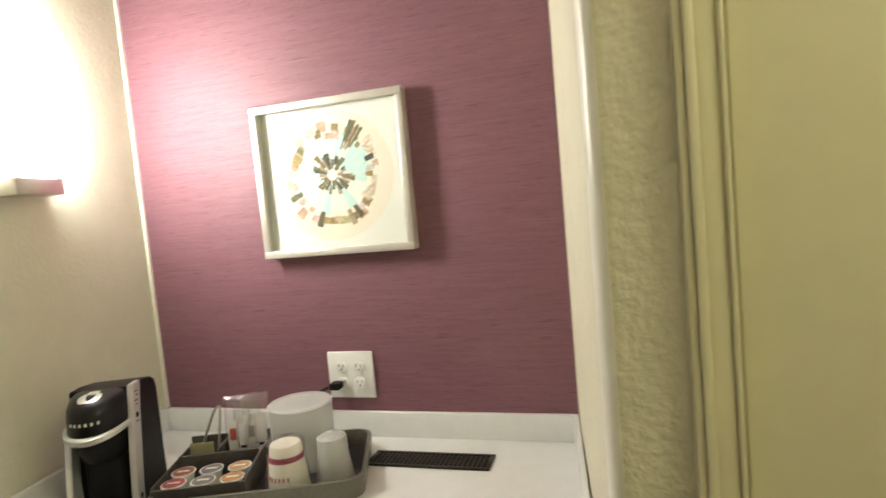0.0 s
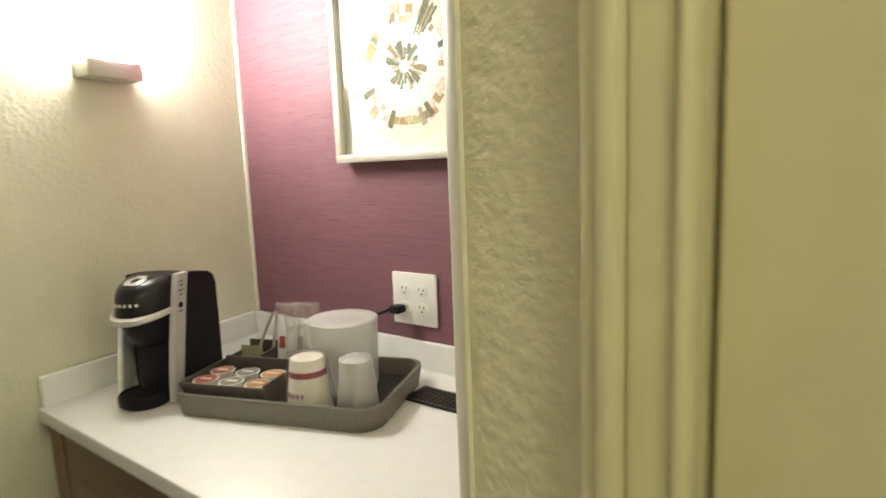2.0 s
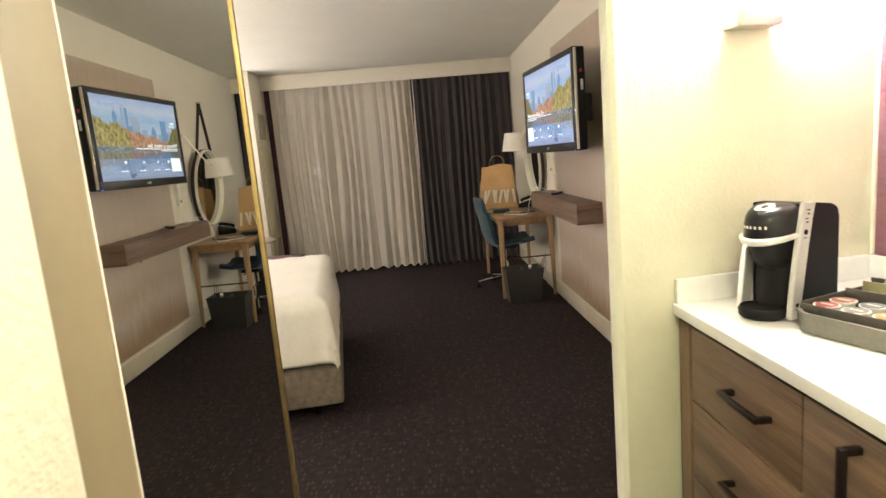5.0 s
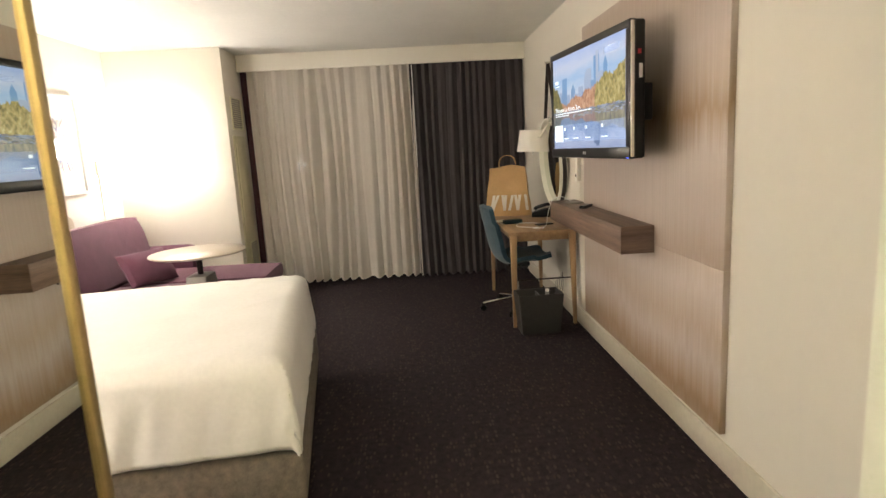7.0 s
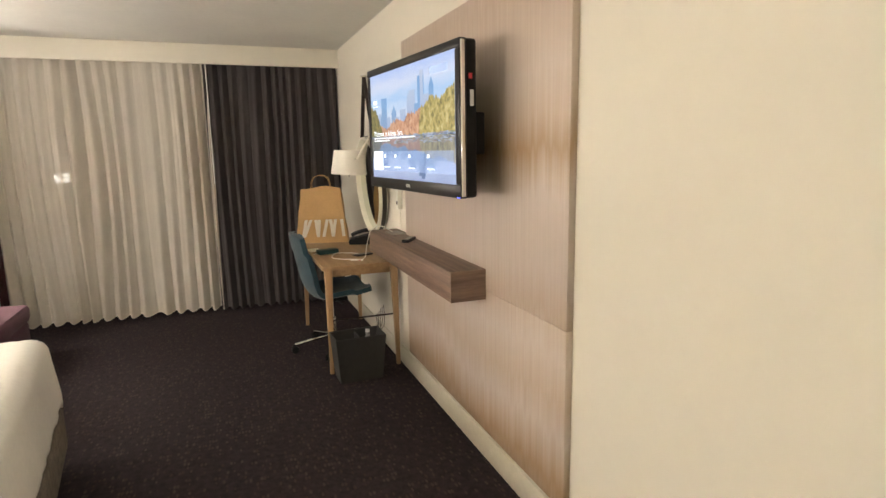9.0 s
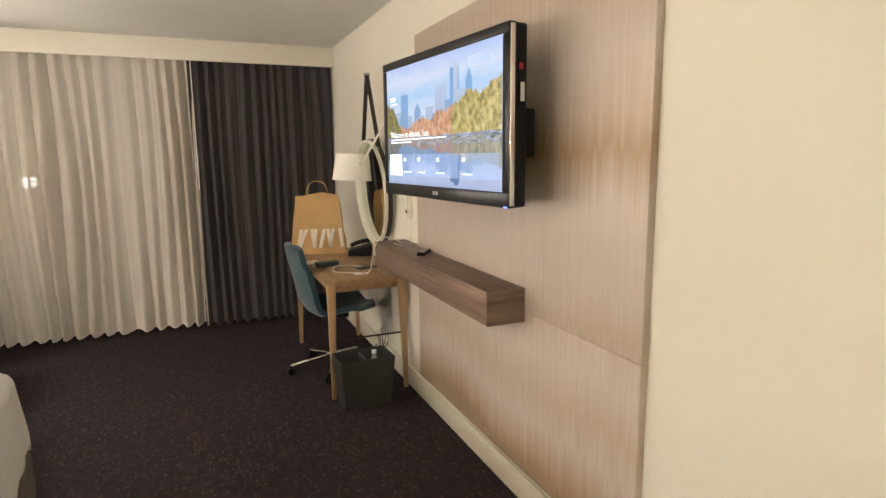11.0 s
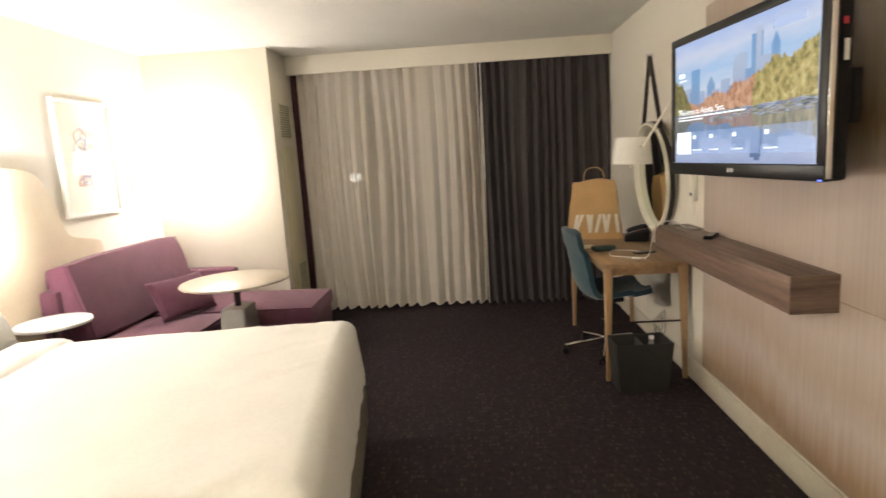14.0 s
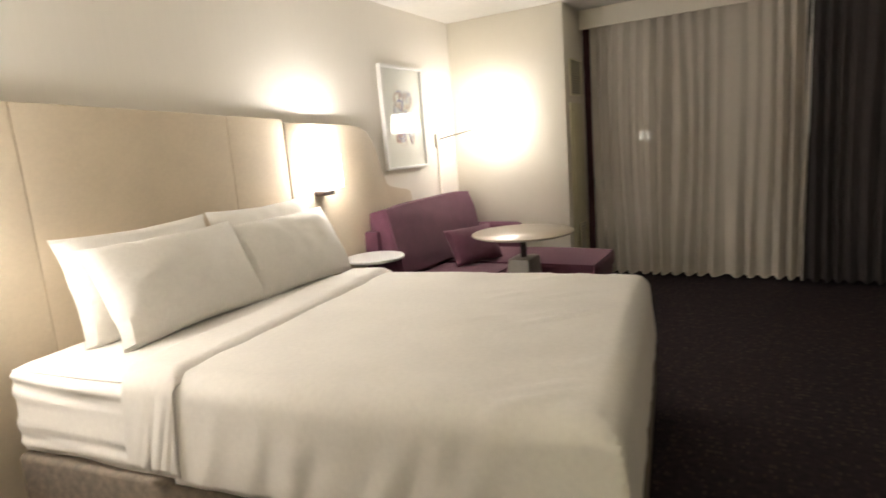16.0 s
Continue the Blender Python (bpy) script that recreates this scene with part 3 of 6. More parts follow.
curtain("sheer_curtain", -1.10, 0.62, -6.47, 0.03, 2.32, 0.104, 0.044, M_SHEER, "cream sheer curtain drawn in soft folds across the window", "curtain", 1.0)
curtain("drape", 0.56, 1.735, -6.44, 0.02, 2.32, 0.086, 0.034, M_DRAPE, "charcoal blackout drape gathered beside the sheer", "curtain", 4.0)
curtain("drape_edge", -1.160, -1.095, -6.43, 0.02, 2.32, 0.06, 0.014, M_DRAPEP, "burgundy lining strip at the curtain edge", "curtain", 7.0)
rod = thing("curtain_rail", (0, 0, 0), "white ceiling curtain rail behind the valance", "rail")
part("rail", box(-6.49, -6.46, -1.17, NORTH, 2.33, 2.36, 0.004), M_WHITEP, rod)
part("bracket", box(-6.485, -6.465, -1.1, -1.06, 2.36, TOP), M_WHITEP, rod)
part("bracket", box(-6.485, -6.465, 1.5, 1.54, 2.36, TOP), M_WHITEP, rod)
wand = thing("drape_wand", (-6.39, 0.585, 1.2), "thin white curtain pull wand hanging between sheer and drape", "wand")
part("rod", tube([(0, 0, 0), (0, 0, 1.04)], 0.005), M_WHITEP, wand)
# bright spot behind the sheer, drawn as glowing bulbs on an added post
outl = thing("outside_glow_post", (-7.15, -0.77, -0.12), "two small glowing bulbs on an added post outside the window, seen through the sheer", "street lamp")
part("post", tube([(0, 0, 0), (0, 0, 1.34)], 0.012), M_BLACKMETAL, outl)
part("crossbar", tube([(0, -0.05, 1.34), (0, 0.06, 1.34)], 0.008), M_BLACKMETAL, outl)
M_FAR = glow("far_bulb_glow", (1.0, 0.97, 0.9), 6.0)
for dy in (-0.03, 0.04):
    part("bulb", lathe([(0, -0.05), (0.02, -0.04), (0.026, 0), (0.02, 0.04), (0, 0.05)], 12, (0, dy, 1.39)), M_FAR, outl)



# ---- HVAC access panel and grilles on the chase ----
ap = thing("access_panel", (-6.185, -1.175, 0.05), "cream painted service door on the boxed-out wall", "access panel")
part("door", box(-0.185, 0.185, 0.0, 0.012, 0.0, 1.555, 0.003), M_CASE, ap)
part("trim", box(-0.13, 0.13, 0.012, 0.018, 0.62, 1.48, 0.003), M_CASE, ap)


def louvre(name, at, w, h, n, label):
    g = thing(name, at, label, "vent")
    f = B()
    box(-w / 2, w / 2, 0, 0.012, 0, 0.012, 0.002, bm=f)
    box(-w / 2, w / 2, 0, 0.012, h - 0.012, h, 0.002, bm=f)
    box(-w / 2, -w / 2 + 0.012, 0, 0.012, 0.012, h - 0.012, 0.002, bm=f)
    box(w / 2 - 0.012, w / 2, 0, 0.012, 0.012, h - 0.012, 0.002, bm=f)
    part("frame", f, M_CASE, g)
    part("backing", box(-w / 2 + 0.01, w / 2 - 0.01, 0, 0.002, 0.01, h - 0.01), M_GREYM, g)
    for k in range(n):
        s = box(-w / 2 + 0.012, w / 2 - 0.012, -0.001, 0.001, 0, (h - 0.024) / n * 0.9)
        bmesh.ops.transform(s, matrix=Matrix.Translation((0, 0.005, 0.014 + (h - 0.026) / n * k)) @ Matrix.Rotation(radians(28), 4, "X"), verts=s.verts[:])
        part("slat", s, M_CASE, g)


louvre("upper_vent", (-6.205, -1.175, 1.667), 0.33, 0.31, 14, "square louvred air grille high on the boxed-out wall")
louvre("lower_vent", (-6.24, -1.157, 0.23), 0.26, 0.32, 11, "louvred air grille low on the service door")


# ---- coffee niche: cabinet and counter ----
cab = thing("cabinet", (-0.27, 1.178, 0.0), "brown oak grain drawer and door cabinet under the counter", "cabinet")
cb = B()
box(-0.500, 0.583, 0.022, 0.545, 0.0, 0.866, bm=cb)
part("body", cb, M_CABINET, cab)
part("stile", box(-0.508, -0.455, 0.0, 0.022, 0.0, 0.864, 0.002), M_CABINET_Z, cab)
part("stile", box(0.515, 0.585, 0.0, 0.022, 0.0, 0.864, 0.002), M_CABINET_Z, cab)


def pull(parent, x, z, length, upright=False):
    a = length / 2
    bm = B()
    if upright:
        box(x - 0.006, x + 0.006, -0.032, -0.02, z - a, z + a, 0.0015, bm=bm)
        for s in (-a + 0.006, a - 0.006):
            box(x - 0.006, x + 0.006, -0.021, 0.003, z + s - 0.006, z + s + 0.006, 0.001, bm=bm)
    else:
        box(x - a, x + a, -0.032, -0.02, z - 0.006, z + 0.006, 0.0015, bm=bm)
        for s in (-a + 0.006, a - 0.006):
            box(x + s - 0.006, x + s + 0.006, -0.021, 0.003, z - 0.006, z + 0.006, 0.001, bm=bm)
    part("handle", bm, M_BLACKMETAL, parent, "dark bronze bar handle")


for z0, z1, hz in ((0.672, 0.858, 0.771), (0.468, 0.668, 0.560), (0.264, 0.464, 0.36), (0.06, 0.26, 0.16)):
    d = part("drawer", box(-0.451, -0.042, 0.004, 0.024, z0, z1, 0.0015), M_CABINET, cab)
    pull(d, -0.195, hz, 0.142)
dr = part("door", box(-0.038, 0.511, 0.004, 0.024, 0.06, 0.858, 0.0015), M_CABINET, cab)
pull(dr, 0.093, 0.775, 0.118, True)
part("toe_kick", box(-0.451, 0.511, 0.03, 0.05, 0.0, 0.056), M_BLACKM, cab)

ct = thing("countertop", (0, 0, 0.875), "white quartz countertop with low splash on three sides", "countertop")
part("slab", prism([(-0.783, 1.165), (0.331, 1.165), (0.273, NORTH - 0.006), (-0.862, NORTH - 0.006)], 0.0, 0.028, 0.002), M_QUARTZ, ct)
# black strip colours in the shade between slab and cabinet
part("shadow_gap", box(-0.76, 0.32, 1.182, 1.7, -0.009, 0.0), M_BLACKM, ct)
part("backsplash", box(-0.850, 0.2705, NORTH - 0.021, NORTH - 0.006, 0.028, 0.090, 0.0015), M_QUARTZ, ct)
part("side_splash", prism([(-0.783, 1.172), (-0.768, 1.172), (-0.848, NORTH - 0.022), (-0.863, NORTH - 0.022)], 0.028, 0.090, 0.001), M_QUARTZ, ct)
part("side_splash", prism([(0.320, 1.18), (0.331, 1.18), (0.2725, NORTH - 0.022), (0.2615, NORTH - 0.022)], 0.028, 0.090, 0.001), M_QUARTZ, ct)

# counter vent
cv = thing("counter_vent", (-0.044, 1.611, 0.9035), "dark bronze perforated air vent set in the counter", "vent")
f = B()
for x0, x1, y0, y1 in ((-0.14, 0.14, -0.036, -0.027), (-0.14, 0.14, 0.027, 0.036), (-0.14, -0.13, -0.027, 0.027), (0.13, 0.14, -0.027, 0.027)):
    box(x0, x1, y0, y1, 0, 0.0045, 0.001, bm=f)
part("frame", f, M_VENT, cv)
# flat black sheet colours in the dark hollow below the slats
part("well", box(-0.131, 0.131, -0.028, 0.028, 0, 0.0012), M_BLACKM, cv)
for k in range(1, 6):
    part("slat", box(-0.13, 0.13, -0.027 + 0.009 * k - 0.0018, -0.027 + 0.009 * k + 0.0018, 0.0012, 0.0038), M_VENT, cv)
for k in range(1, 25):
    part("bar", box(-0.13 + 0.0104 * k - 0.002, -0.13 + 0.0104 * k + 0.002, -0.027, 0.027, 0.0012, 0.0034), M_VENT, cv)

# outlet
ol = thing("wall_outlet", (-0.279, NORTH - 0.005, 1.058), "white four-gang wall outlet on the plum wall", "outlet")
part("plate", box(-0.062, 0.062, -0.007, 0.0, -0.059, 0.059, 0.003), M_WHITEP, ol)
for sx in (-0.024, 0.024):
    for sz in (-0.02, 0.02):
        o = part("socket", prism(rounded(0.03, 0.027, 0.011), 0, 0.003, 0.0008), M_WHITEP, ol)
        o.matrix_basis = pose(sx, -0.0065, sz, 90, 0, 0)
        sl = B()
        for a, b_ in ((-0.0065, 0.008), (0.0055, 0.007)):
            box(a - 0.0008, a + 0.0008, 0.0, b_, 0.0026, 0.0036, bm=sl)
        merge(sl, lathe([(0, 0), (0.0022, 0), (0.0022, 0.001), (0, 0.001)], 10, (0, -0.006, 0.0026)))
        part("slots", sl, M_BLACKM, o, "dark outlet slots")
# plug and cord of the coffee maker
pc = thing("power_cord", (-0.303, NORTH - 0.014, 1.036), "black plug and cord running to the coffee maker", "cord")
part("plug", box(-0.024, 0.003, -0.030, 0.0, -0.009, 0.009, 0.004), M_BLACKM, pc)
part("cord", tube(spline([(-0.028, -0.022, -0.002), (-0.06, -0.03, -0.016), (-0.10, -0.045, -0.035), (-0.16, -0.05, -0.07), (-0.22, -0.03, -0.12), (-0.30, -0.03, -0.148), (-0.38, -0.06, -0.150)]), 0.0034), M_BLACKM, pc)


# framed radial collage
def collage(name, at, rz):
    e = thing(name, at, "square white-matted radial photo collage in a silver frame", "framed art", rz=rz)
    e.scale = (0.983, 1.0, 0.977)
    s, q = 0.204, 0.192
    for k, (w0, w1, h0, h1) in enumerate(((-s, s, q - 0.018, q), (-s, s, -q, -q + 0.018), (-s, -s + 0.018, -q + 0.018, q - 0.018), (s - 0.018, s, -q + 0.018, q - 0.018))):
        part("frame_bar", box(w0, w1, -0.034, 0.0, h0, h1, 0.0025), M_NICKEL_PALE, e)
    part("mat_board", box(-s + 0.018, s - 0.018, -0.014, -0.006, -q + 0.017, q - 0.017), M_IVORYMAT, e)
    rnd = random.Random(5)
    wash = lathe([(0, 0), (0.162, 0), (0.162, 0.0006), (0, 0.0006)], 48)
    w = part("wash_disc", wash, M_WASH, e, "pale peach watercolour disc")
    w.matrix_basis = pose(0, -0.0142, 0.005, 90, 0, 0) @ Matrix.Diagonal((1, 1, 0.12, 1))
    ring = {"sky_wedge": [], "scrap": [], "dark_scrap": []}
    def wedge(r0, r1, a0, a1, z):
        bm = bmesh.new()
        pts = [(r0, a0), (r1, a0), (r1, a1), (r0, a1)]
        vs = [bm.verts.new((r * math.cos(a), r * math.sin(a), z + dz)) for dz in (0, 0.0005) for r, a in pts]
        for q in ((0, 1, 2, 3), (7, 6, 5, 4), (0, 4, 5, 1), (1, 5, 6, 2), (2, 6, 7, 3), (3, 7, 4, 0)):
            bm.faces.new([vs[i] for i in q])
        return bm
    for k in range(22):
        a = 2 * math.pi * k / 22
        ring["sky_wedge"].append(wedge(0.02, 0.100 + rnd.uniform(-0.01, 0.012), a, a + 0.27, 0.0007))
    for k in range(46):
        a = 2 * math.pi * (k + rnd.uniform(-0.3, 0.3)) / 46
        r = 0.098 + rnd.uniform(-0.010, 0.016)
        ring["scrap"].append(wedge(r, r + rnd.uniform(0.012, 0.028), a, a + rnd.uniform(0.1, 0.22), 0.0013 + 0.00004 * k))
    for k in range(34):
        a = 2 * math.pi * (k + rnd.uniform(-0.3, 0.3)) / 34
        r0 = rnd.choice((0.014, 0.014, 0.026))
        ring["dark_scrap"].append(wedge(r0, r0 + rnd.uniform(0.012, 0.042), a, a + rnd.uniform(0.12, 0.30), 0.0034 + 0.00004 * k))
    for k in range(7):
        a = radians(48 + 2.4 * k)
        ring["dark_scrap"].append(wedge(0.085 + rnd.uniform(-0.02, 0.01), 0.142 + rnd.uniform(-0.012, 0.006), a, a + 0.05, 0.0052))
    for a in (-2.0, -1.25, -1.05, 2.4, 3.5, 0.25):
        ring["dark_scrap"].append(wedge(0.095, 0.095 + rnd.uniform(0.02, 0.04), a, a + 0.12, 0.0052))
    for key, mat in (("sky_wedge", M_SKYW), ("scrap", M_SCRAP), ("dark_scrap", M_DSCRAP)):
        for bm in ring[key]:
            p = part(key, bm, mat, e)
            p.matrix_basis = pose(0, -0.0142, 0.005, 90, 0, 0) @ Matrix.Diagonal((1, 1, 0.12, 1))
    h = part("paper_disc", lathe([(0, 0), (0.0125, 0), (0.0125, 0.0005), (0, 0.0005)], 24), M_IVORYMAT, e, "white paper disc")
    h.matrix_basis = pose(0, -0.0142, 0.005, 90, 0, 0) @ Matrix.Diagonal((1, 1, 0.12, 1))
    h.location.y -= 0.0009
    g = part("glazing", box(-s + 0.018, s - 0.018, -0.0235, -0.0225, -q + 0.017, q - 0.017), M_MATTGLASS, e)
    g.visible_shadow = False
    return e


def random_ramp(name, colours, rough=0.6, emit=0.0, source="Object Info", out="Random"):
    m = bpy.data.materials.new(name)
    m.use_nodes = True
    nt = m.node_tree
    b = nt.nodes["Principled BSDF"]
    b.inputs["Roughness"].default_value = rough
    src = nt.nodes.new("ShaderNodeObjectInfo" if source == "Object Info" else "ShaderNodeNewGeometry")
    rp = nt.nodes.new("ShaderNodeValToRGB")
    rp.color_ramp.interpolation = "CONSTANT" if not emit else "LINEAR"
    while len(rp.color_ramp.elements) < len(colours):
        rp.color_ramp.elements.new(0.5)
    for k, c in enumerate(colours):
        rp.color_ramp.elements[k].position = k / len(colours)
        rp.color_ramp.elements[k].color = (*c, 1)
    nt.links.new(src.outputs[out], rp.inputs[0])
    if emit:
        nt.links.new(rp.outputs[0], b.inputs["Emission Color"])
        b.inputs["Emission Strength"].default_value = emit
        b.inputs["Base Color"].default_value = (0.01, 0.01, 0.01, 1)
    else:
        nz = nt.nodes.new("ShaderNodeTexNoise")
        nz.inputs["Scale"].default_value = 140
        tc = nt.nodes.new("ShaderNodeTexCoord")
        nt.links.new(tc.outputs["Object"], nz.inputs["Vector"])
        mx = nt.nodes.new("ShaderNodeMix")
        mx.data_type, mx.blend_type = "RGBA", "MULTIPLY"
        r2 = nt.nodes.new("ShaderNodeValToRGB")
        r2.color_ramp.elements[0].position, r2.color_ramp.elements[1].position = 0.4, 0.6
        r2.color_ramp.elements[0].color = (0.55, 0.5, 0.42, 1)
        r2.color_ramp.elements[1].color = (1, 1, 1, 1)
        nt.links.new(nz.outputs["Fac"], r2.inputs[0])
        mx.inputs["Factor"].default_value = 0.7
        nt.links.new(rp.outputs[0], mx.inputs[6])
        nt.links.new(r2.outputs[0], mx.inputs[7])
        nt.links.new(mx.outputs[2], b.inputs["Base Color"])
    return m


M_NICKEL_PALE = material("pale_silver_frame", (0.70, 0.67, 0.60), 0.35, 0.45, var=0.04, vscale=40)
M_IVORYMAT = material("white_mat_board", (0.82, 0.80, 0.74), 0.7, var=0.02, vscale=20)
M_WASH = material("peach_wash", (0.82, 0.78, 0.66), 0.7, base2=(0.82, 0.70, 0.58), vscale=14)
M_SKYW = random_ramp("pale_sky_wedges", [(0.70, 0.78, 0.72), (0.76, 0.80, 0.72), (0.55, 0.74, 0.70), (0.80, 0.80, 0.70)])
M_SCRAP = random_ramp("collage_scraps", [(0.62, 0.40, 0.28), (0.42, 0.30, 0.12), (0.72, 0.52, 0.44), (0.25, 0.19, 0.08), (0.78, 0.66, 0.52), (0.55, 0.48, 0.26), (0.70, 0.60, 0.58)])
M_DSCRAP = random_ramp("collage_dark_scraps", [(0.16, 0.13, 0.06), (0.24, 0.17, 0.08), (0.09, 0.09, 0.06), (0.34, 0.22, 0.12), (0.16, 0.17, 0.09), (0.42, 0.34, 0.22)])
for n_ in M_SKYW.node_tree.nodes:
    if n_.type == "MIX":
        n_.inputs["Factor"].default_value = 0.12
collage("framed_collage", (-0.2685, NORTH - 0.006, 1.5515), 0)


# wall light in the niche
nl = thing("niche_sconce", (-0.816, 1.368, 1.562), "lit white box sconce with brushed nickel bracket", "wall light", rz=7.5)
part("bracket", box(-0.004, 0.058, -0.056, 0.064, -0.006, 0.030, 0.003), M_NICKEL, nl)
part("diffuser", prism(rounded(0.060, 0.118, 0.02, cx=0.029), 0.031, 0.36, 0.004), M_GLOW_NICHE, nl, "glowing white diffuser")


# coffee maker
def d_ring(bm, scale, z, a=0.080, b=0.057, droop=0.0, n=20):
    """A ring of vertices: flat at the back, a half ellipse towards the front."""
    ring = []
    for k in range(n + 1):
        t = -math.pi / 2 + math.pi * k / n
        x, y = a * scale * math.cos(t), b * (0.25 + 0.75 * scale) * math.sin(t)
        ring.append(bm.verts.new((-0.02 + x, y, z - droop * x / a)))
    return ring


def d_loft(levels, a=0.080, b=0.057):
    bm = bmesh.new()
    rings = [d_ring(bm, k, z, a, b, dr) for z, k, dr in levels]
    n = len(rings[0])
    for p, q in zip(rings, rings[1:]):
        for i in range(n):
            bm.faces.new((p[i], p[(i + 1) % n], q[(i + 1) % n], q[i]))
    bm.faces.new(rings[0][::-1]), bm.faces.new(rings[-1])
    bmesh.ops.recalc_face_normals(bm, faces=bm.faces[:])
    return bm


def side_plate(profile, y0, y1):
    """An upright plate cut to a profile in x and z."""
    bm = bmesh.new()
    lo, hi = [bm.verts.new((x, y0, z)) for x, z in profile], [bm.verts.new((x, y1, z)) for x, z in profile]
    bm.faces.new(lo), bm.faces.new(hi[::-1])
    for k in range(len(profile)):
        bm.faces.new((lo[k], hi[k], hi[(k + 1) % len(profile)], lo[(k + 1) % len(profile)]))
    bmesh.ops.recalc_face_normals(bm, faces=bm.faces[:])
    bmesh.ops.bevel(bm, geom=bm.edges[:], offset=0.002, segments=2, affect="EDGES", clamp_overlap=True)
    return bm


def coffee_maker(at, rz):
    """Local x points to the spout, y across."""
    e = thing("coffee_maker", at, "black single-cup coffee maker with silver side stripes", "coffee maker", rz=rz)
    part("body", side_plate([(-0.150, 0.004), (-0.150, 0.212), (-0.143, 0.230), (-0.125, 0.240), (-0.06, 0.249), (-0.018, 0.250), (-0.018, 0.004)], -0.058, 0.058), M_BLACKM, e)
    part("brew_head", d_loft([(0.176, 0.97, 0.004), (0.184, 1.0, 0.004), (0.212, 0.985, 0.006), (0.230, 0.94, 0.010), (0.242, 0.84, 0.013), (0.248, 0.68, 0.010), (0.250, 0.40, 0.004)]), M_BLACKP, e, "glossy black rounded brew head")
    part("spout", d_loft([(0.108, 0.40, 0.0), (0.112, 0.52, 0.0), (0.122, 0.64, 0.0), (0.140, 0.78, 0.0), (0.160, 0.86, 0.002), (0.177, 0.90, 0.004)]), M_BLACKM, e)
    part("column", d_loft([(0.012, 1.0, 0.0), (0.115, 1.0, 0.0)], 0.030, 0.044), M_BLACKM, e)
    lv = bmesh.new()
    rings = []
    for k in range(29):
        t = radians(-93 + 186 * k / 28)
        c, sn = math.cos(t), math.sin(t)
        z = 0.188 - 0.016 * max(0, c)
        h = 0.0055 + 0.003 * max(0, c)
        rings.append([lv.verts.new((-0.02 + rad * 0.083 * c, rad * 0.059 * sn, z + dz)) for rad, dz in ((1.0, -h), (1.075, -0.6 * h), (1.085, 0.5 * h), (1.0, h), (0.93, 0.0))])
    for p, q in zip(rings, rings[1:]):
        for k in range(5):
            lv.faces.new((p[k], p[(k + 1) % 5], q[(k + 1) % 5], q[k]))
    lv.faces.new(rings[0]), lv.faces.new(rings[-1][::-1])
    bmesh.ops.recalc_face_normals(lv, faces=lv.faces[:])
    part("lever", lv, M_SILVER, e, "silver lift lever round the brew head")
    edge = [(-0.016, 0.253), (-0.006, 0.215), (0.004, 0.165), (0.014, 0.11), (0.023, 0.05), (0.028, 0.003)]
    stripe = edge + [(x - (0.036 if z > 0.1 else 0.034), z) for x, z in reversed(edge)]
    right = part("side_stripe", side_plate(stripe, 0.054, 0.0665), M_SILVER, e, "silver side stripe with buttons")
    for x, z, rad in ((-0.026, 0.229, 0.002), (-0.022, 0.211, 0.002), (-0.018, 0.190, 0.0058), (0.008, 0.034, 0.0045)):
        bt = part("button", lathe([(0, 0), (rad, 0), (rad, 0.0014), (rad * 0.6, 0.0016), (rad * 0.5, 0.0005), (0, 0.0005)], 16), M_BLACKM, right)
        bt.matrix_basis = pose(x, 0.0663, z, -90, 0, 0)
    for x, z in ((-0.026, 0.236), (-0.022, 0.218), (-0.017, 0.177), (0.008, 0.024)):
        part("button_caption", box(x - 0.006, x + 0.006, 0.0664, 0.0669, z, z + 0.0018), M_BLACKM, right)
    left = part("side_stripe", side_plate([(x, z) for x, z in stripe if z < 0.17] , -0.0665, -0.054), M_SILVER, e, "silver side stripe with instruction sticker")
    part("sticker", side_plate([(0.0255, 0.040), (0.0155, 0.108), (0.0125, 0.108), (0.0215, 0.040)], -0.0655, -0.055), M_WHITEP, left, "white instruction sticker")
    part("drip_tray", lathe([(0, 0.0), (0.044, 0.0), (0.049, 0.005), (0.050, 0.018), (0.047, 0.024), (0.042, 0.0235), (0.040, 0.021), (0, 0.020)], 40, (0.026, 0, 0)), M_BLACKM, e)
    em = part("top_button", prism(rounded(0.034, 0.042, 0.014), 0.0, 0.003, 0.001), M_SILVER, e, "silver oval lid badge")
    em.matrix_basis = pose(0.020, 0, 0.2425, 0, 17, 0)
    bar = part("mark", prism(rounded(0.010, 0.020, 0.003), 0.0, 0.0012), M_WHITEP, e)
    bar.matrix_basis = pose(0.0, 0, 0.2493, 0, 4, 0)
    for k in range(6):
        t = radians(-26 + 10.4 * k)
        mk = part("mark", box(-0.0006, 0.0006, -0.0022, 0.0022, -0.003, 0.003), M_WHITEP, e)
        mk.matrix_basis = pose(-0.02 + 0.0798 * math.cos(t), 0.0568 * math.sin(t), 0.204, 0, 0, math.degrees(math.atan2(math.sin(t) / 0.057, math.cos(t) / 0.080)))
    return e


cm = coffee_maker((-0.628, 1.322, 0.9035), -67)


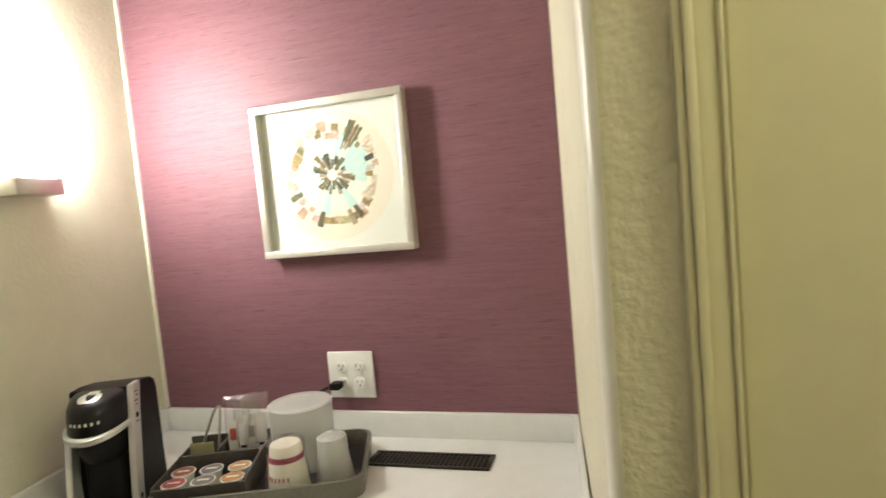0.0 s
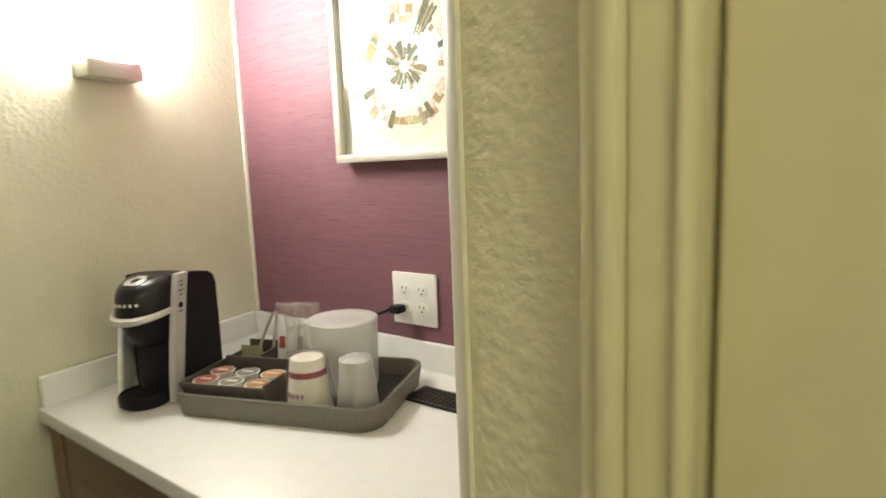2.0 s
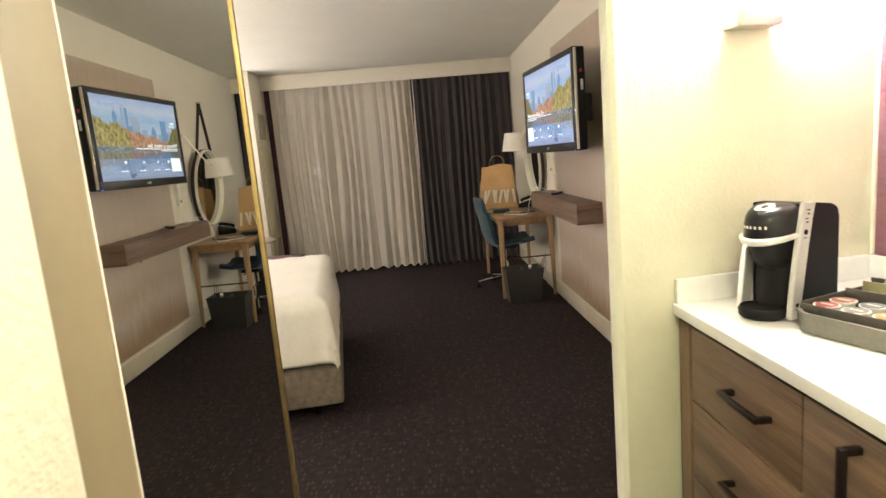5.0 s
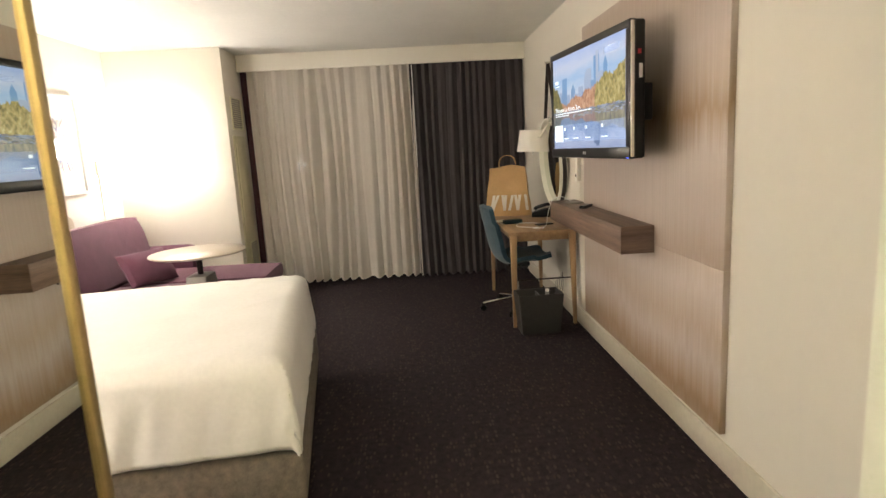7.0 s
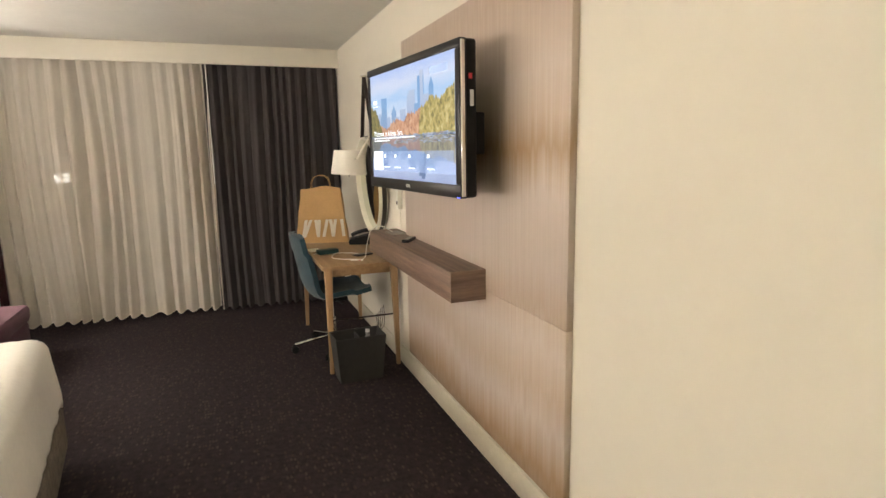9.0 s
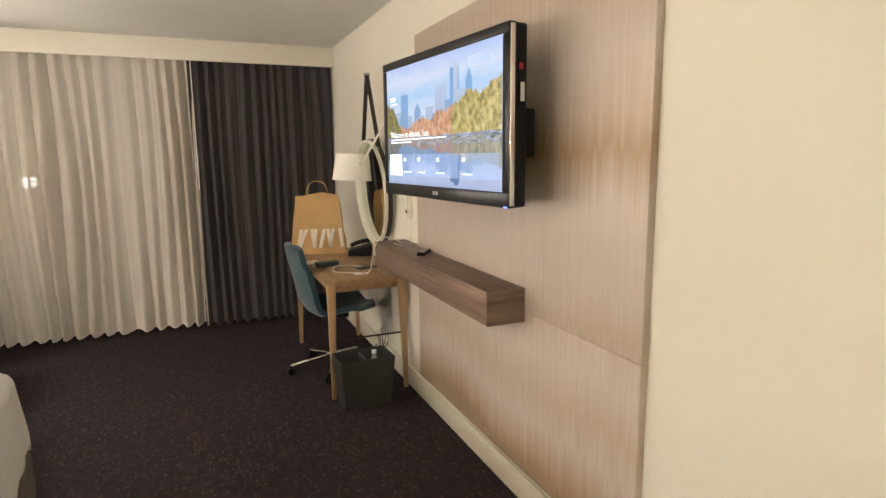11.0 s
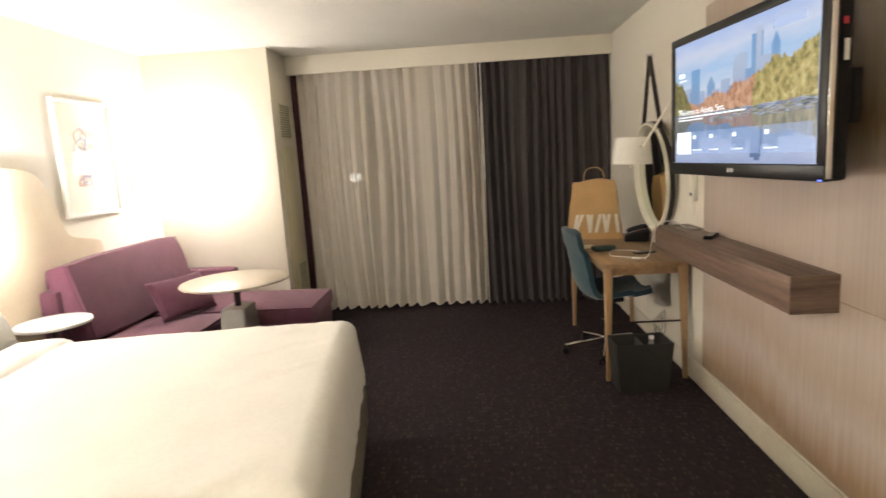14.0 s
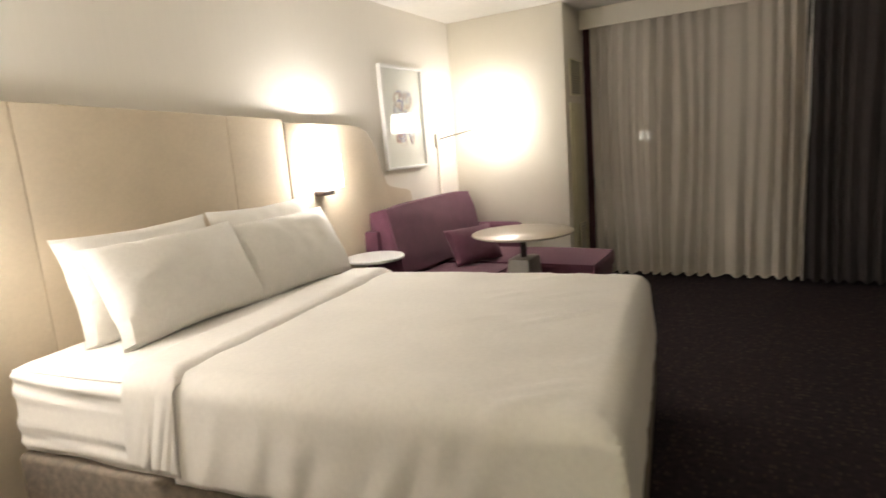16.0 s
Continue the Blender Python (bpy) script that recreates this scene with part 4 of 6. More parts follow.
# serving tray
def tray_shell(w, d, r, h, t):
    bm = bmesh.new()
    out, inn = rounded(w, d, r, 8), rounded(w - 2 * t, d - 2 * t, r - t * 0.8, 8)
    n = len(out)
    rings = [[bm.verts.new((x * k, y * k, z)) for x, y in pts] for pts, z, k in ((out, 0, 0.975), (out, h * 0.9, 1), (out, h, 0.996), (inn, h, 1.004), (inn, 0.006, 0.985))]
    for a, b_ in zip(rings, rings[1:]):
        for i in range(n):
            bm.faces.new((a[i], a[(i + 1) % n], b_[(i + 1) % n], b_[i]))
    bm.faces.new(rings[0][::-1]), bm.faces.new(rings[-1])
    return bm


TR = (-0.365, 1.490, 0.9035, 20)
tr = thing("serving_tray", TR[:3], "grey-brown shagreen tray with rounded corners holding coffee supplies", "tray", rz=TR[3])
part("shell", tray_shell(0.425, 0.275, 0.045, 0.042, 0.009), M_SHAGREEN, tr)
part("lining", prism(rounded(0.402, 0.252, 0.036), 0.0062, 0.008), M_TRAYIN, tr)
TRM = pose(TR[0], TR[1], TR[2], 0, 0, TR[3])


def on_tray(x, y, z=0.0085):
    v = TRM @ Vector((x, y, z))
    return (v.x, v.y, v.z)


ca = thing("pod_caddy", on_tray(-0.115, -0.025), "grey-brown leatherette caddy divided for pods and packets", "caddy", rz=TR[3])
M_CADDY = material("dark_brown_leatherette", (0.070, 0.061, 0.052), 0.5, var=0.18, vscale=90, bump=0.25, bscale=420, dist=0.002)
for x0, x1, y0, y1, h in ((-0.092, 0.092, -0.082, -0.076, 0.044), (-0.092, 0.092, 0.145, 0.151, 0.062), (-0.092, -0.086, -0.076, 0.145, 0.048), (0.086, 0.092, -0.076, 0.145, 0.048), (-0.086, 0.086, 0.050, 0.056, 0.055), (-0.006, 0.0, 0.056, 0.145, 0.060)):
    part("wall", box(x0, x1, y0, y1, 0, h, 0.0015), M_CADDY, ca)
part("bottom", box(-0.086, 0.086, -0.076, 0.145, 0, 0.004), M_TRAYIN, ca)
POD = [(0.30, 0.05, 0.05), (0.16, 0.15, 0.14), (0.42, 0.22, 0.08), (0.26, 0.07, 0.04), (0.14, 0.14, 0.15), (0.48, 0.24, 0.09)]
for k in range(6):
    px, py = -0.173 + 0.058 * (k % 3), -0.074 + 0.052 * (k // 3)
    pod = thing("coffee_pod", on_tray(px, py, 0.0126), "white coffee pod with a printed foil lid, standing in the caddy", "coffee pod", "pods in the caddy", rz=TR[3])
    pod.scale = (0.95, 0.95, 0.86)
    part("cup", lathe([(0, 0), (0.018, 0), (0.0225, 0.040), (0.0255, 0.041), (0.0255, 0.0435), (0, 0.0435)], 28), M_WHITEP, pod)
    part("lid", lathe([(0, 0.0436), (0.0225, 0.0436), (0.0225, 0.0442), (0, 0.0446)], 28), material("foil_lid", POD[k], 0.35, var=0.4, vscale=70, metal=0.2), pod, "coloured foil lid")
    part("label_bar", box(-0.013, 0.013, -0.003, 0.004, 0.0442, 0.0448), M_IVORY, pod)

ib = thing("ice_bucket", on_tray(0.066, 0.050), "frosted plastic ice bucket with a lid", "ice bucket")
part("bucket", lathe([(0, 0), (0.064, 0.0), (0.0665, 0.012), (0.070, 0.135), (0.067, 0.135), (0.064, 0.01), (0, 0.008)], 48), M_FROST, ib)
part("lid", lathe([(0, 0.135), (0.0705, 0.135), (0.0712, 0.139), (0.068, 0.142), (0.045, 0.1425), (0.030, 0.147), (0, 0.148)], 48), M_FROST, ib)


def wrapped_cup(name, at, label, paper, rz):
    e = thing(name, at, label, "cup", rz=rz)
    e.scale = (1.08, 1.08, 1.2) if paper else (0.86, 0.86, 1.14)
    part("cup", lathe([(0, 0.085), (0.027, 0.085), (0.029, 0.081), (0.0385, 0.004), (0.040, 0.0), (0.037, 0.002), (0.027, 0.08), (0, 0.08)], 32), M_IVORY if paper else M_FROST, e)
    if paper:
        part("band", lathe([(0.0304, 0.068), (0.0312, 0.068), (0.0322, 0.059), (0.0314, 0.059)], 32), plain("burgundy_print", (0.30, 0.02, 0.06), 0.6), e, "burgundy printed band")
        for k in range(8):
            a = radians(-150 + 13 * k)
            mk = part("print_bar", box(-0.0022, 0.0022, -0.0008, 0.0008, 0, 0.007), plain("faded_print", (0.42, 0.2, 0.22), 0.6), e)
            mk.matrix_basis = pose(0.0358 * math.cos(a), 0.0358 * math.sin(a), 0.030, -6, 0, math.degrees(a) + 90)
    w = lathe([(0.044, 0.0), (0.0425, 0.02), (0.037, 0.06), (0.034, 0.088), (0.022, 0.093), (0.008, 0.091), (0, 0.0925)], 40)
    for v in w.verts:
        k = noise.noise(v.co * 60 + Vector((at[0] * 9, 0, 0)))
        v.co.x *= 1 + 0.10 * k
        v.co.y *= 1 + 0.10 * k
        v.co.z = max(0.0002, v.co.z + 0.003 * k)
    part("wrapper", w, M_CELLO if paper else M_FROST, e, "crinkled clear wrapper")


wrapped_cup("paper_cup", on_tray(0.056, -0.080), "upturned paper cup with a burgundy band in clear wrap", True, 0)
wrapped_cup("plastic_cup", on_tray(0.148, -0.070), "upturned frosted plastic cup in clear wrap", False, 40)

tg = thing("tongs", on_tray(-0.168, 0.072, 0.014), "stainless steel tongs standing in the caddy", "tongs", rz=TR[3])
part("arm", tube(spline([(-0.012, 0.03, 0), (-0.006, 0.045, 0.05), (0.012, 0.058, 0.10), (0.022, 0.062, 0.116), (0.030, 0.058, 0.112), (0.028, 0.045, 0.06), (0.024, 0.03, 0)], 6), 0.0034), M_NICKEL, tg)
cdp = thing("tent_card", on_tray(-0.165, 0.068, 0.014), "folded olive card standing in the caddy", "card", rz=TR[3])
part("card", box(-0.026, 0.026, -0.001, 0.001, 0, 0.06), material("olive_card", (0.42, 0.40, 0.22), 0.6, var=0.08, vscale=60), cdp)
for k, (x, y, lean) in enumerate(((-0.088, 0.082, -8), (-0.048, 0.086, -11), (-0.068, 0.10, -5))):
    pk = thing("sachet_pack", on_tray(x, y, 0.016), "clear bag of white sugar and creamer sachets leaning in the caddy", "sachets", "sachet packs", rz=TR[3] + 6 * k, rx=lean)
    part("bag", merge(B(), cushion(0.062, 0.150, 0.020, n=20, rough=0.009, seed=k), pose(0, 0, 0.075, 90)), M_CELLO, pk, "crinkled clear bag")
    part("sachet", box(-0.023, -0.001, -0.005, 0.0, 0.004, 0.092, 0.001), M_WHITEP, pk)
    part("sachet", box(0.001, 0.022, -0.004, 0.001, 0.004, 0.100, 0.001), M_WHITEP, pk)
    part("stamp", box(-0.018, -0.004, -0.0058, -0.005, 0.05, 0.076), plain("sachet_print", ((0.5, 0.08, 0.06), (0.35, 0.35, 0.33), (0.3, 0.3, 0.3))[k], 0.6), pk, "printed label patch")
    part("stamp", box(0.004, 0.018, -0.0048, -0.004, 0.030, 0.036), M_BLACKM, pk)


# ---- television ----
def text_mesh(name, body, size, mat, parent, m):
    cu = bpy.data.curves.new(name, "FONT")
    cu.body, cu.size, cu.extrude = body, size, 0.0002
    tmp = bpy.data.objects.new(name, cu)
    scene.collection.objects.link(tmp)
    me = bpy.data.meshes.new_from_object(tmp.evaluated_get(bpy.context.evaluated_depsgraph_get()))
    bpy.data.objects.remove(tmp)
    me.name = name
    me.materials.clear()
    me.materials.append(mat)
    ob = new(name, me)
    ob.parent = parent
    ob.matrix_basis = m
    return ob


def screen_glow(name, stops, strength, horizontal=0.0):
    """An emitting picture layer with colours set by height, softly mottled."""
    m = bpy.data.materials.new(name)
    m.use_nodes = True
    nt = m.node_tree
    b = nt.nodes["Principled BSDF"]
    b.inputs["Base Color"].default_value = (0.004, 0.004, 0.004, 1)
    b.inputs["Roughness"].default_value = 0.25
    tc = nt.nodes.new("ShaderNodeTexCoord")
    sp = nt.nodes.new("ShaderNodeSeparateXYZ")
    nt.links.new(tc.outputs["Object"], sp.inputs[0])
    mp = nt.nodes.new("ShaderNodeMapping")
    mp.inputs["Scale"].default_value = (7, 7, 26)
    nt.links.new(tc.outputs["Object"], mp.inputs[0])
    nz = nt.nodes.new("ShaderNodeTexNoise")
    nz.inputs["Scale"].default_value = 1.0
    nz.inputs["Detail"].default_value = 6
    nt.links.new(mp.outputs[0], nz.inputs["Vector"])
    ad = nt.nodes.new("ShaderNodeMath")
    ad.operation = "MULTIPLY_ADD"
    ad.inputs[1].default_value = 0.10
    nt.links.new(nz.outputs["Fac"], ad.inputs[0])
    nt.links.new(sp.outputs["Z"], ad.inputs[2])
    mr = nt.nodes.new("ShaderNodeMapRange")
    mr.inputs["From Min"].default_value = -0.253 + 0.05
    mr.inputs["From Max"].default_value = 0.253 + 0.05
    nt.links.new(ad.outputs[0], mr.inputs["Value"])
    rp = nt.nodes.new("ShaderNodeValToRGB")
    while len(rp.color_ramp.elements) < len(stops):
        rp.color_ramp.elements.new(0.5)
    for k, (p, c) in enumerate(stops):
        rp.color_ramp.elements[k].position = p
        rp.color_ramp.elements[k].color = (*c, 1)
    nt.links.new(mr.outputs[0], rp.inputs[0])
    nt.links.new(rp.outputs[0], b.inputs["Emission Color"])
    b.inputs["Emission Strength"].default_value = strength
    return m


TVS = 0.54
tv = thing("television", (-3.312, 1.452, 1.584), "large black flat television showing a city skyline menu", "television", rz=5.6)
part("body", box(-0.51, 0.51, 0.018, 0.075, -0.297, 0.297, 0.012, 3), M_BLACKM, tv)
bz = B()
for x0, x1, z0, z1 in ((-0.512, 0.512, 0.262, 0.298), (-0.512, 0.512, -0.298, -0.245), (-0.512, -0.472, -0.245, 0.262), (0.472, 0.512, -0.245, 0.262)):
    box(x0, x1, -0.002, 0.03, z0, z1, 0.006, 3, bm=bz)
part("bezel", bz, M_BLACKP, tv, "glossy black bezel")
part("bezel_edge", box(0.5125, 0.5155, 0.002, 0.02, -0.29, 0.29, 0.001), M_CHROME, tv, "thin chrome side strip")
scr = part("screen", box(-0.474, 0.474, 0.008, 0.012, -0.247, 0.264), screen_glow("screen_sky_and_lake", [(0.0, (0.40, 0.48, 0.74)), (0.12, (0.50, 0.60, 0.86)), (0.28, (0.38, 0.46, 0.66)), (0.40, (0.20, 0.27, 0.42)), (0.47, (0.60, 0.68, 0.86)), (0.6, (0.74, 0.84, 1.0)), (0.76, (0.46, 0.68, 1.0)), (0.88, (0.72, 0.80, 1.0)), (1.0, (0.50, 0.64, 1.0))], TVS), tv, "lit screen with sky and lake picture")


def S(u, v):
    return -0.474 + 0.948 * u, -0.247 + 0.511 * v


def slab(u0, u1, v0, v1, y=0.0075, t=0.0004):
    (x0, z0), (x1, z1) = S(u0, v0), S(u1, v1)
    return box(x0, x1, y - t, y, z0, z1)


M_TOWER = screen_glow("screen_towers", [(0.0, (0.10, 0.18, 0.38)), (0.45, (0.26, 0.40, 0.62)), (0.7, (0.24, 0.46, 0.78)), (1.0, (0.16, 0.38, 0.76))], TVS)
M_TOWER2 = screen_glow("screen_pale_towers", [(0.0, (0.2, 0.26, 0.45)), (0.5, (0.42, 0.54, 0.78)), (1.0, (0.60, 0.68, 0.86))], TVS)
for k, (u, w, h, pale) in enumerate(((0.14, 0.045, 0.20, 1), (0.20, 0.065, 0.34, 0), (0.165, 0.03, 0.17, 0), (0.26, 0.04, 0.16, 1), (0.335, 0.055, 0.19, 0), (0.375, 0.05, 0.15, 1), (0.45, 0.06, 0.21, 1), (0.495, 0.035, 0.15, 0), (0.52, 0.03, 0.28, 1), (0.565, 0.06, 0.36, 1), (0.62, 0.05, 0.24, 0), (0.665, 0.06, 0.46, 0), (0.675, 0.03, 0.50, 1), (0.72, 0.075, 0.30, 1), (0.775, 0.04, 0.36, 0), (0.83, 0.09, 0.22, 0))):
    w *= 1.15
    bm = slab(u - w / 2, u + w / 2, 0.40, 0.42 + h, 0.0076 - 0.00003 * k)
    if k in (4, 8, 14):
        x, z = S(u, 0.42 + h + 0.07)
        xs, zs = S(u - w / 2, 0.42 + h)
        xe, _ = S(u + w / 2, 0)
        v = [bm.verts.new(c) for c in ((xs, 0.0074, zs), (xe, 0.0074, zs), (x, 0.0074, z))]
        bm.faces.new(v)
    t_ = part("tower_picture", bm, M_TOWER2 if pale else M_TOWER, scr)
    low = slab(u - w / 2, u + w / 2, 0.30 - 0.55 * h, 0.36, 0.0074 - 0.00002 * k)
    part("tower_reflection", low, M_TOWER, scr)
rt = random.Random(3)


def crest(u):
    """Height of the tree line across the picture."""
    if u < 0.13:
        h = 0.76 - 1.9 * u
    elif u < 0.28:
        h = 0.50 - 0.15 * (u - 0.13)
    elif u < 0.66:
        h = 0.48 + 0.36 * (u - 0.28)
    else:
        h = 0.63 + 0.40 * (u - 0.66)
    return h + 0.075 * noise.noise((u * 11, 0.3, 1.7))


ORANGE = [(0.16, 0.10, 0.08), (0.40, 0.20, 0.14), (0.70, 0.36, 0.20), (0.80, 0.48, 0.34), (0.84, 0.60, 0.34)]
GOLD = [(0.09, 0.09, 0.04), (0.28, 0.25, 0.08), (0.52, 0.42, 0.14), (0.72, 0.60, 0.26), (0.86, 0.78, 0.44)]
OLIVE = [(0.05, 0.06, 0.04), (0.15, 0.16, 0.06), (0.32, 0.26, 0.09), (0.50, 0.36, 0.14)]


def screen_foliage(name, colours, strength, stretch):
    """Emitting foliage picture: mottled leaf colours from dark gaps to lit tops."""
    m = bpy.data.materials.new(name)
    m.use_nodes = True
    nt = m.node_tree
    b = nt.nodes["Principled BSDF"]
    b.inputs["Base Color"].default_value = (0.004, 0.004, 0.004, 1)
    b.inputs["Roughness"].default_value = 0.25
    tc = nt.nodes.new("ShaderNodeTexCoord")
    mp = nt.nodes.new("ShaderNodeMapping")
    mp.inputs["Scale"].default_value = stretch
    nt.links.new(tc.outputs["Object"], mp.inputs[0])
    nz = nt.nodes.new("ShaderNodeTexNoise")
    nz.inputs["Scale"].default_value, nz.inputs["Detail"].default_value, nz.inputs["Roughness"].default_value = 1.0, 7, 0.68
    nt.links.new(mp.outputs[0], nz.inputs["Vector"])
    rp = nt.nodes.new("ShaderNodeValToRGB")
    while len(rp.color_ramp.elements) < len(colours):
        rp.color_ramp.elements.new(0.5)
    for k, c in enumerate(colours):
        rp.color_ramp.elements[k].position = 0.30 + 0.40 * k / (len(colours) - 1)
        rp.color_ramp.elements[k].color = (*c, 1)
    nt.links.new(nz.outputs["Fac"], rp.inputs[0])
    nt.links.new(rp.outputs[0], b.inputs["Emission Color"])
    b.inputs["Emission Strength"].default_value = strength
    return m


def picture_strip(u0, u1, low, high, y, n):
    """A flat strip of the picture between two heights that vary across it."""
    bm = bmesh.new()
    cols = []
    for k in range(n + 1):
        u = u0 + (u1 - u0) * k / n
        (x, z0), (_, z1) = S(u, low(u)), S(u, high(u))
        cols.append((bm.verts.new((x, y, z0)), bm.verts.new((x, y, z1))))
    for p, q in zip(cols, cols[1:]):
        bm.faces.new((p[0], q[0], q[1], p[1]))
    return bm


def ragged(u):
    return crest(u) + 0.030 * noise.noise((u * 60, 2.0, 0)) + 0.016 * noise.noise((u * 160, 5.0, 0))


for k, (name, u0, u1, colours, label) in enumerate((("orange_trees_picture", 0.10, 0.70, ORANGE, "orange autumn trees in the picture"), ("olive_trees_picture", 0.004, 0.17, OLIVE, "olive trees in the picture"), ("golden_trees_picture", 0.64, 0.996, GOLD, "golden green trees in the picture"))):
    fade = lambda u: min(1.0, (u - u0 + 0.01) / 0.03 if u0 > 0.05 else 1.0, (u1 - u + 0.01) / 0.03 if u1 < 0.9 else 1.0)
    part(name, picture_strip(u0, u1, lambda u: 0.40, lambda u: 0.405 + (ragged(u) - 0.405) * fade(u), 0.0068 - 0.0001 * k, 220), screen_foliage("screen_" + name, colours, TVS, (46, 46, 34)), scr, label)
    part("tree_reflection", picture_strip(u0, u1, lambda u: 0.385 - 0.62 * (ragged(u) - 0.40) * fade(u), lambda u: 0.385, 0.0067 - 0.0001 * k, 160), screen_foliage("screen_mirrored_" + name, [(0.55 * c[0] + 0.10, 0.55 * c[1] + 0.13, 0.55 * c[2] + 0.19) for c in colours], TVS * 0.85, (50, 50, 14)), scr, "trees mirrored in the lake picture")
tm = B()
for k in range(260):
    u = rt.random() ** 0.6
    v = rt.uniform(0.33, 0.41)
    x, z = S(u, v)
    x = max(-0.45, min(0.45, x))
    w, h = rt.uniform(0.006, 0.03), rt.uniform(0.001, 0.004)
    c = [tm.verts.new((x + a * w, 0.0064 - 0.000002 * k, z + b_ * h)) for a, b_ in ((-1, 0), (0, -1), (1, 0), (0, 1))]
    tm.faces.new(c)
part("ripples_picture", tm, random_ramp("screen_ripples", [(0.30, 0.32, 0.14), (0.10, 0.14, 0.2), (0.40, 0.47, 0.60), (0.35, 0.26, 0.18), (0.46, 0.53, 0.68)], emit=TVS, source="g", out="Random Per Island"), scr)
M_UIW = glow("screen_white", (0.86, 0.93, 1.0), TVS * 1.0)
M_UIT = glow("screen_tile", (0.30, 0.42, 0.68), TVS)
nt_ = M_UIT.node_tree
out_ = [n for n in nt_.nodes if n.type == "OUTPUT_MATERIAL"][0]
mix_ = nt_.nodes.new("ShaderNodeMixShader")
mix_.inputs[0].default_value = 0.78
nt_.links.new(out_.inputs[0].links[0].from_socket, mix_.inputs[1])
nt_.links.new(nt_.nodes.new("ShaderNodeBsdfTransparent").outputs[0], mix_.inputs[2])
nt_.links.new(mix_.outputs[0], out_.inputs[0])
scr.location.y = -0.0065
part("menu_tile", slab(0.03, 0.165, 0.075, 0.26, 0.0056), M_UIW, scr, "highlighted white menu tile")
for u0, u1 in ((0.172, 0.31), (0.317, 0.49), (0.497, 0.695), (0.71, 0.985)):
    part("menu_tile", slab(u0, u1, 0.075, 0.26, 0.0057), M_UIT, scr, "translucent blue menu tile")
    part("menu_icon", slab(u0 + 0.015, u0 + 0.04, 0.20, 0.23, 0.0052), M_UIW, scr)
    part("menu_caption", slab(u0 + 0.015, u0 + 0.09, 0.105, 0.115, 0.0052), M_UIW, scr)
x_, z_ = S(0.045, 0.405)
text_mesh("welcome_text", "Welcome to Atlanta, Sam.", 0.036, M_UIW, scr, pose(x_, 0.0050, z_, 90, 0, 0))
for v, u1 in ((0.385, 0.60), (0.362, 0.27)):
    u = 0.045
    while u < u1:
        w = rt.uniform(0.01, 0.035)
        part("caption_bar", slab(u, min(u1, u + w), v - 0.006, v + 0.006, 0.0050), M_UIW, scr)
        u += w + 0.006
part("caption_bar", slab(0.045, 0.075, 0.445, 0.455, 0.0050), M_UIW, scr)
part("hotel_mark", slab(0.05, 0.10, 0.72, 0.755, 0.0050), M_UIW, scr)
part("hotel_mark", slab(0.05, 0.12, 0.69, 0.70, 0.0050), M_UIW, scr)
part("status_pill", slab(0.76, 0.93, 0.86, 0.92, 0.0052), M_UIT, scr)
mk = part("maker_mark", lathe([(0, 0), (0.009, 0), (0.009, 0.0008), (0, 0.0008)], 20), M_SILVER, tv, "small silver maker's mark")
mk.matrix_basis = pose(-0.012, -0.0022, -0.272, 90, 0, 0)
part("maker_mark", box(0.002, 0.022, -0.0032, -0.002, -0.279, -0.265), M_SILVER, tv)
part("standby_light", box(0.485, 0.505, -0.0028, -0.001, -0.296, -0.292), glow("blue_led", (0.1, 0.15, 1.0), 3.0), tv, "blue standby light")
part("side_ports", box(0.5165, 0.518, 0.04, 0.056, 0.05, 0.11, 0.0005), M_SILVER, tv, "silver port strip")
part("red_sticker", box(0.5165, 0.5175, 0.035, 0.05, 0.15, 0.17), plain("red_sticker", (0.4, 0.02, 0.03), 0.5), tv)
part("mount_plate", box(-0.12, 0.12, 0.075, 0.10, -0.15, 0.15, 0.004), M_BLACKM, tv)
part("mount_arm", box(-0.04, 0.04, 0.10, 0.245, -0.05, 0.05, 0.004), M_BLACKM, tv)
part("side_vent_block", box(0.42, 0.50, 0.075, 0.115, -0.13, 0.03, 0.006), M_BLACKM, tv)

# floating shelf
sh = thing("floating_shelf", (-3.80, 1.745, 0.805), "grey-brown walnut floating ledge on the wall panel", "shelf")
part("ledge", box(-0.75, 0.743, -0.192, 0.004, 0.0, 0.138, 0.002), M_WALNUT_X, sh)
part("end_cap", box(0.7425, 0.7455, -0.1925, 0.0, -0.0005, 0.1385), M_WALNUT_Y, sh, "walnut end face with level grain")
part("hook", tube(spline([(0.47, -0.15, 0.002), (0.47, -0.15, -0.012), (0.48, -0.15, -0.02), (0.49, -0.15, -0.012)], 4), 0.003), M_CHROME, sh, "small chrome hook below")
rm = thing("remote_control", (-3.98, 1.655, 0.9435), "black television remote lying on the ledge", "remote", rz=-35)
part("case", box(-0.075, 0.075, -0.022, 0.022, 0, 0.018, 0.006, 3), M_BLACKM, rm)
part("keys", box(-0.055, 0.06, -0.014, 0.014, 0.018, 0.0195), M_GREYM, rm)
ph = thing("phone_pad", (-4.33, 1.67, 0.9435), "dark tablet-like card lying on the ledge", "card", rz=4)
part("pad", prism(rounded(0.15, 0.085, 0.008), 0, 0.006, 0.001), M_GREYM, ph)


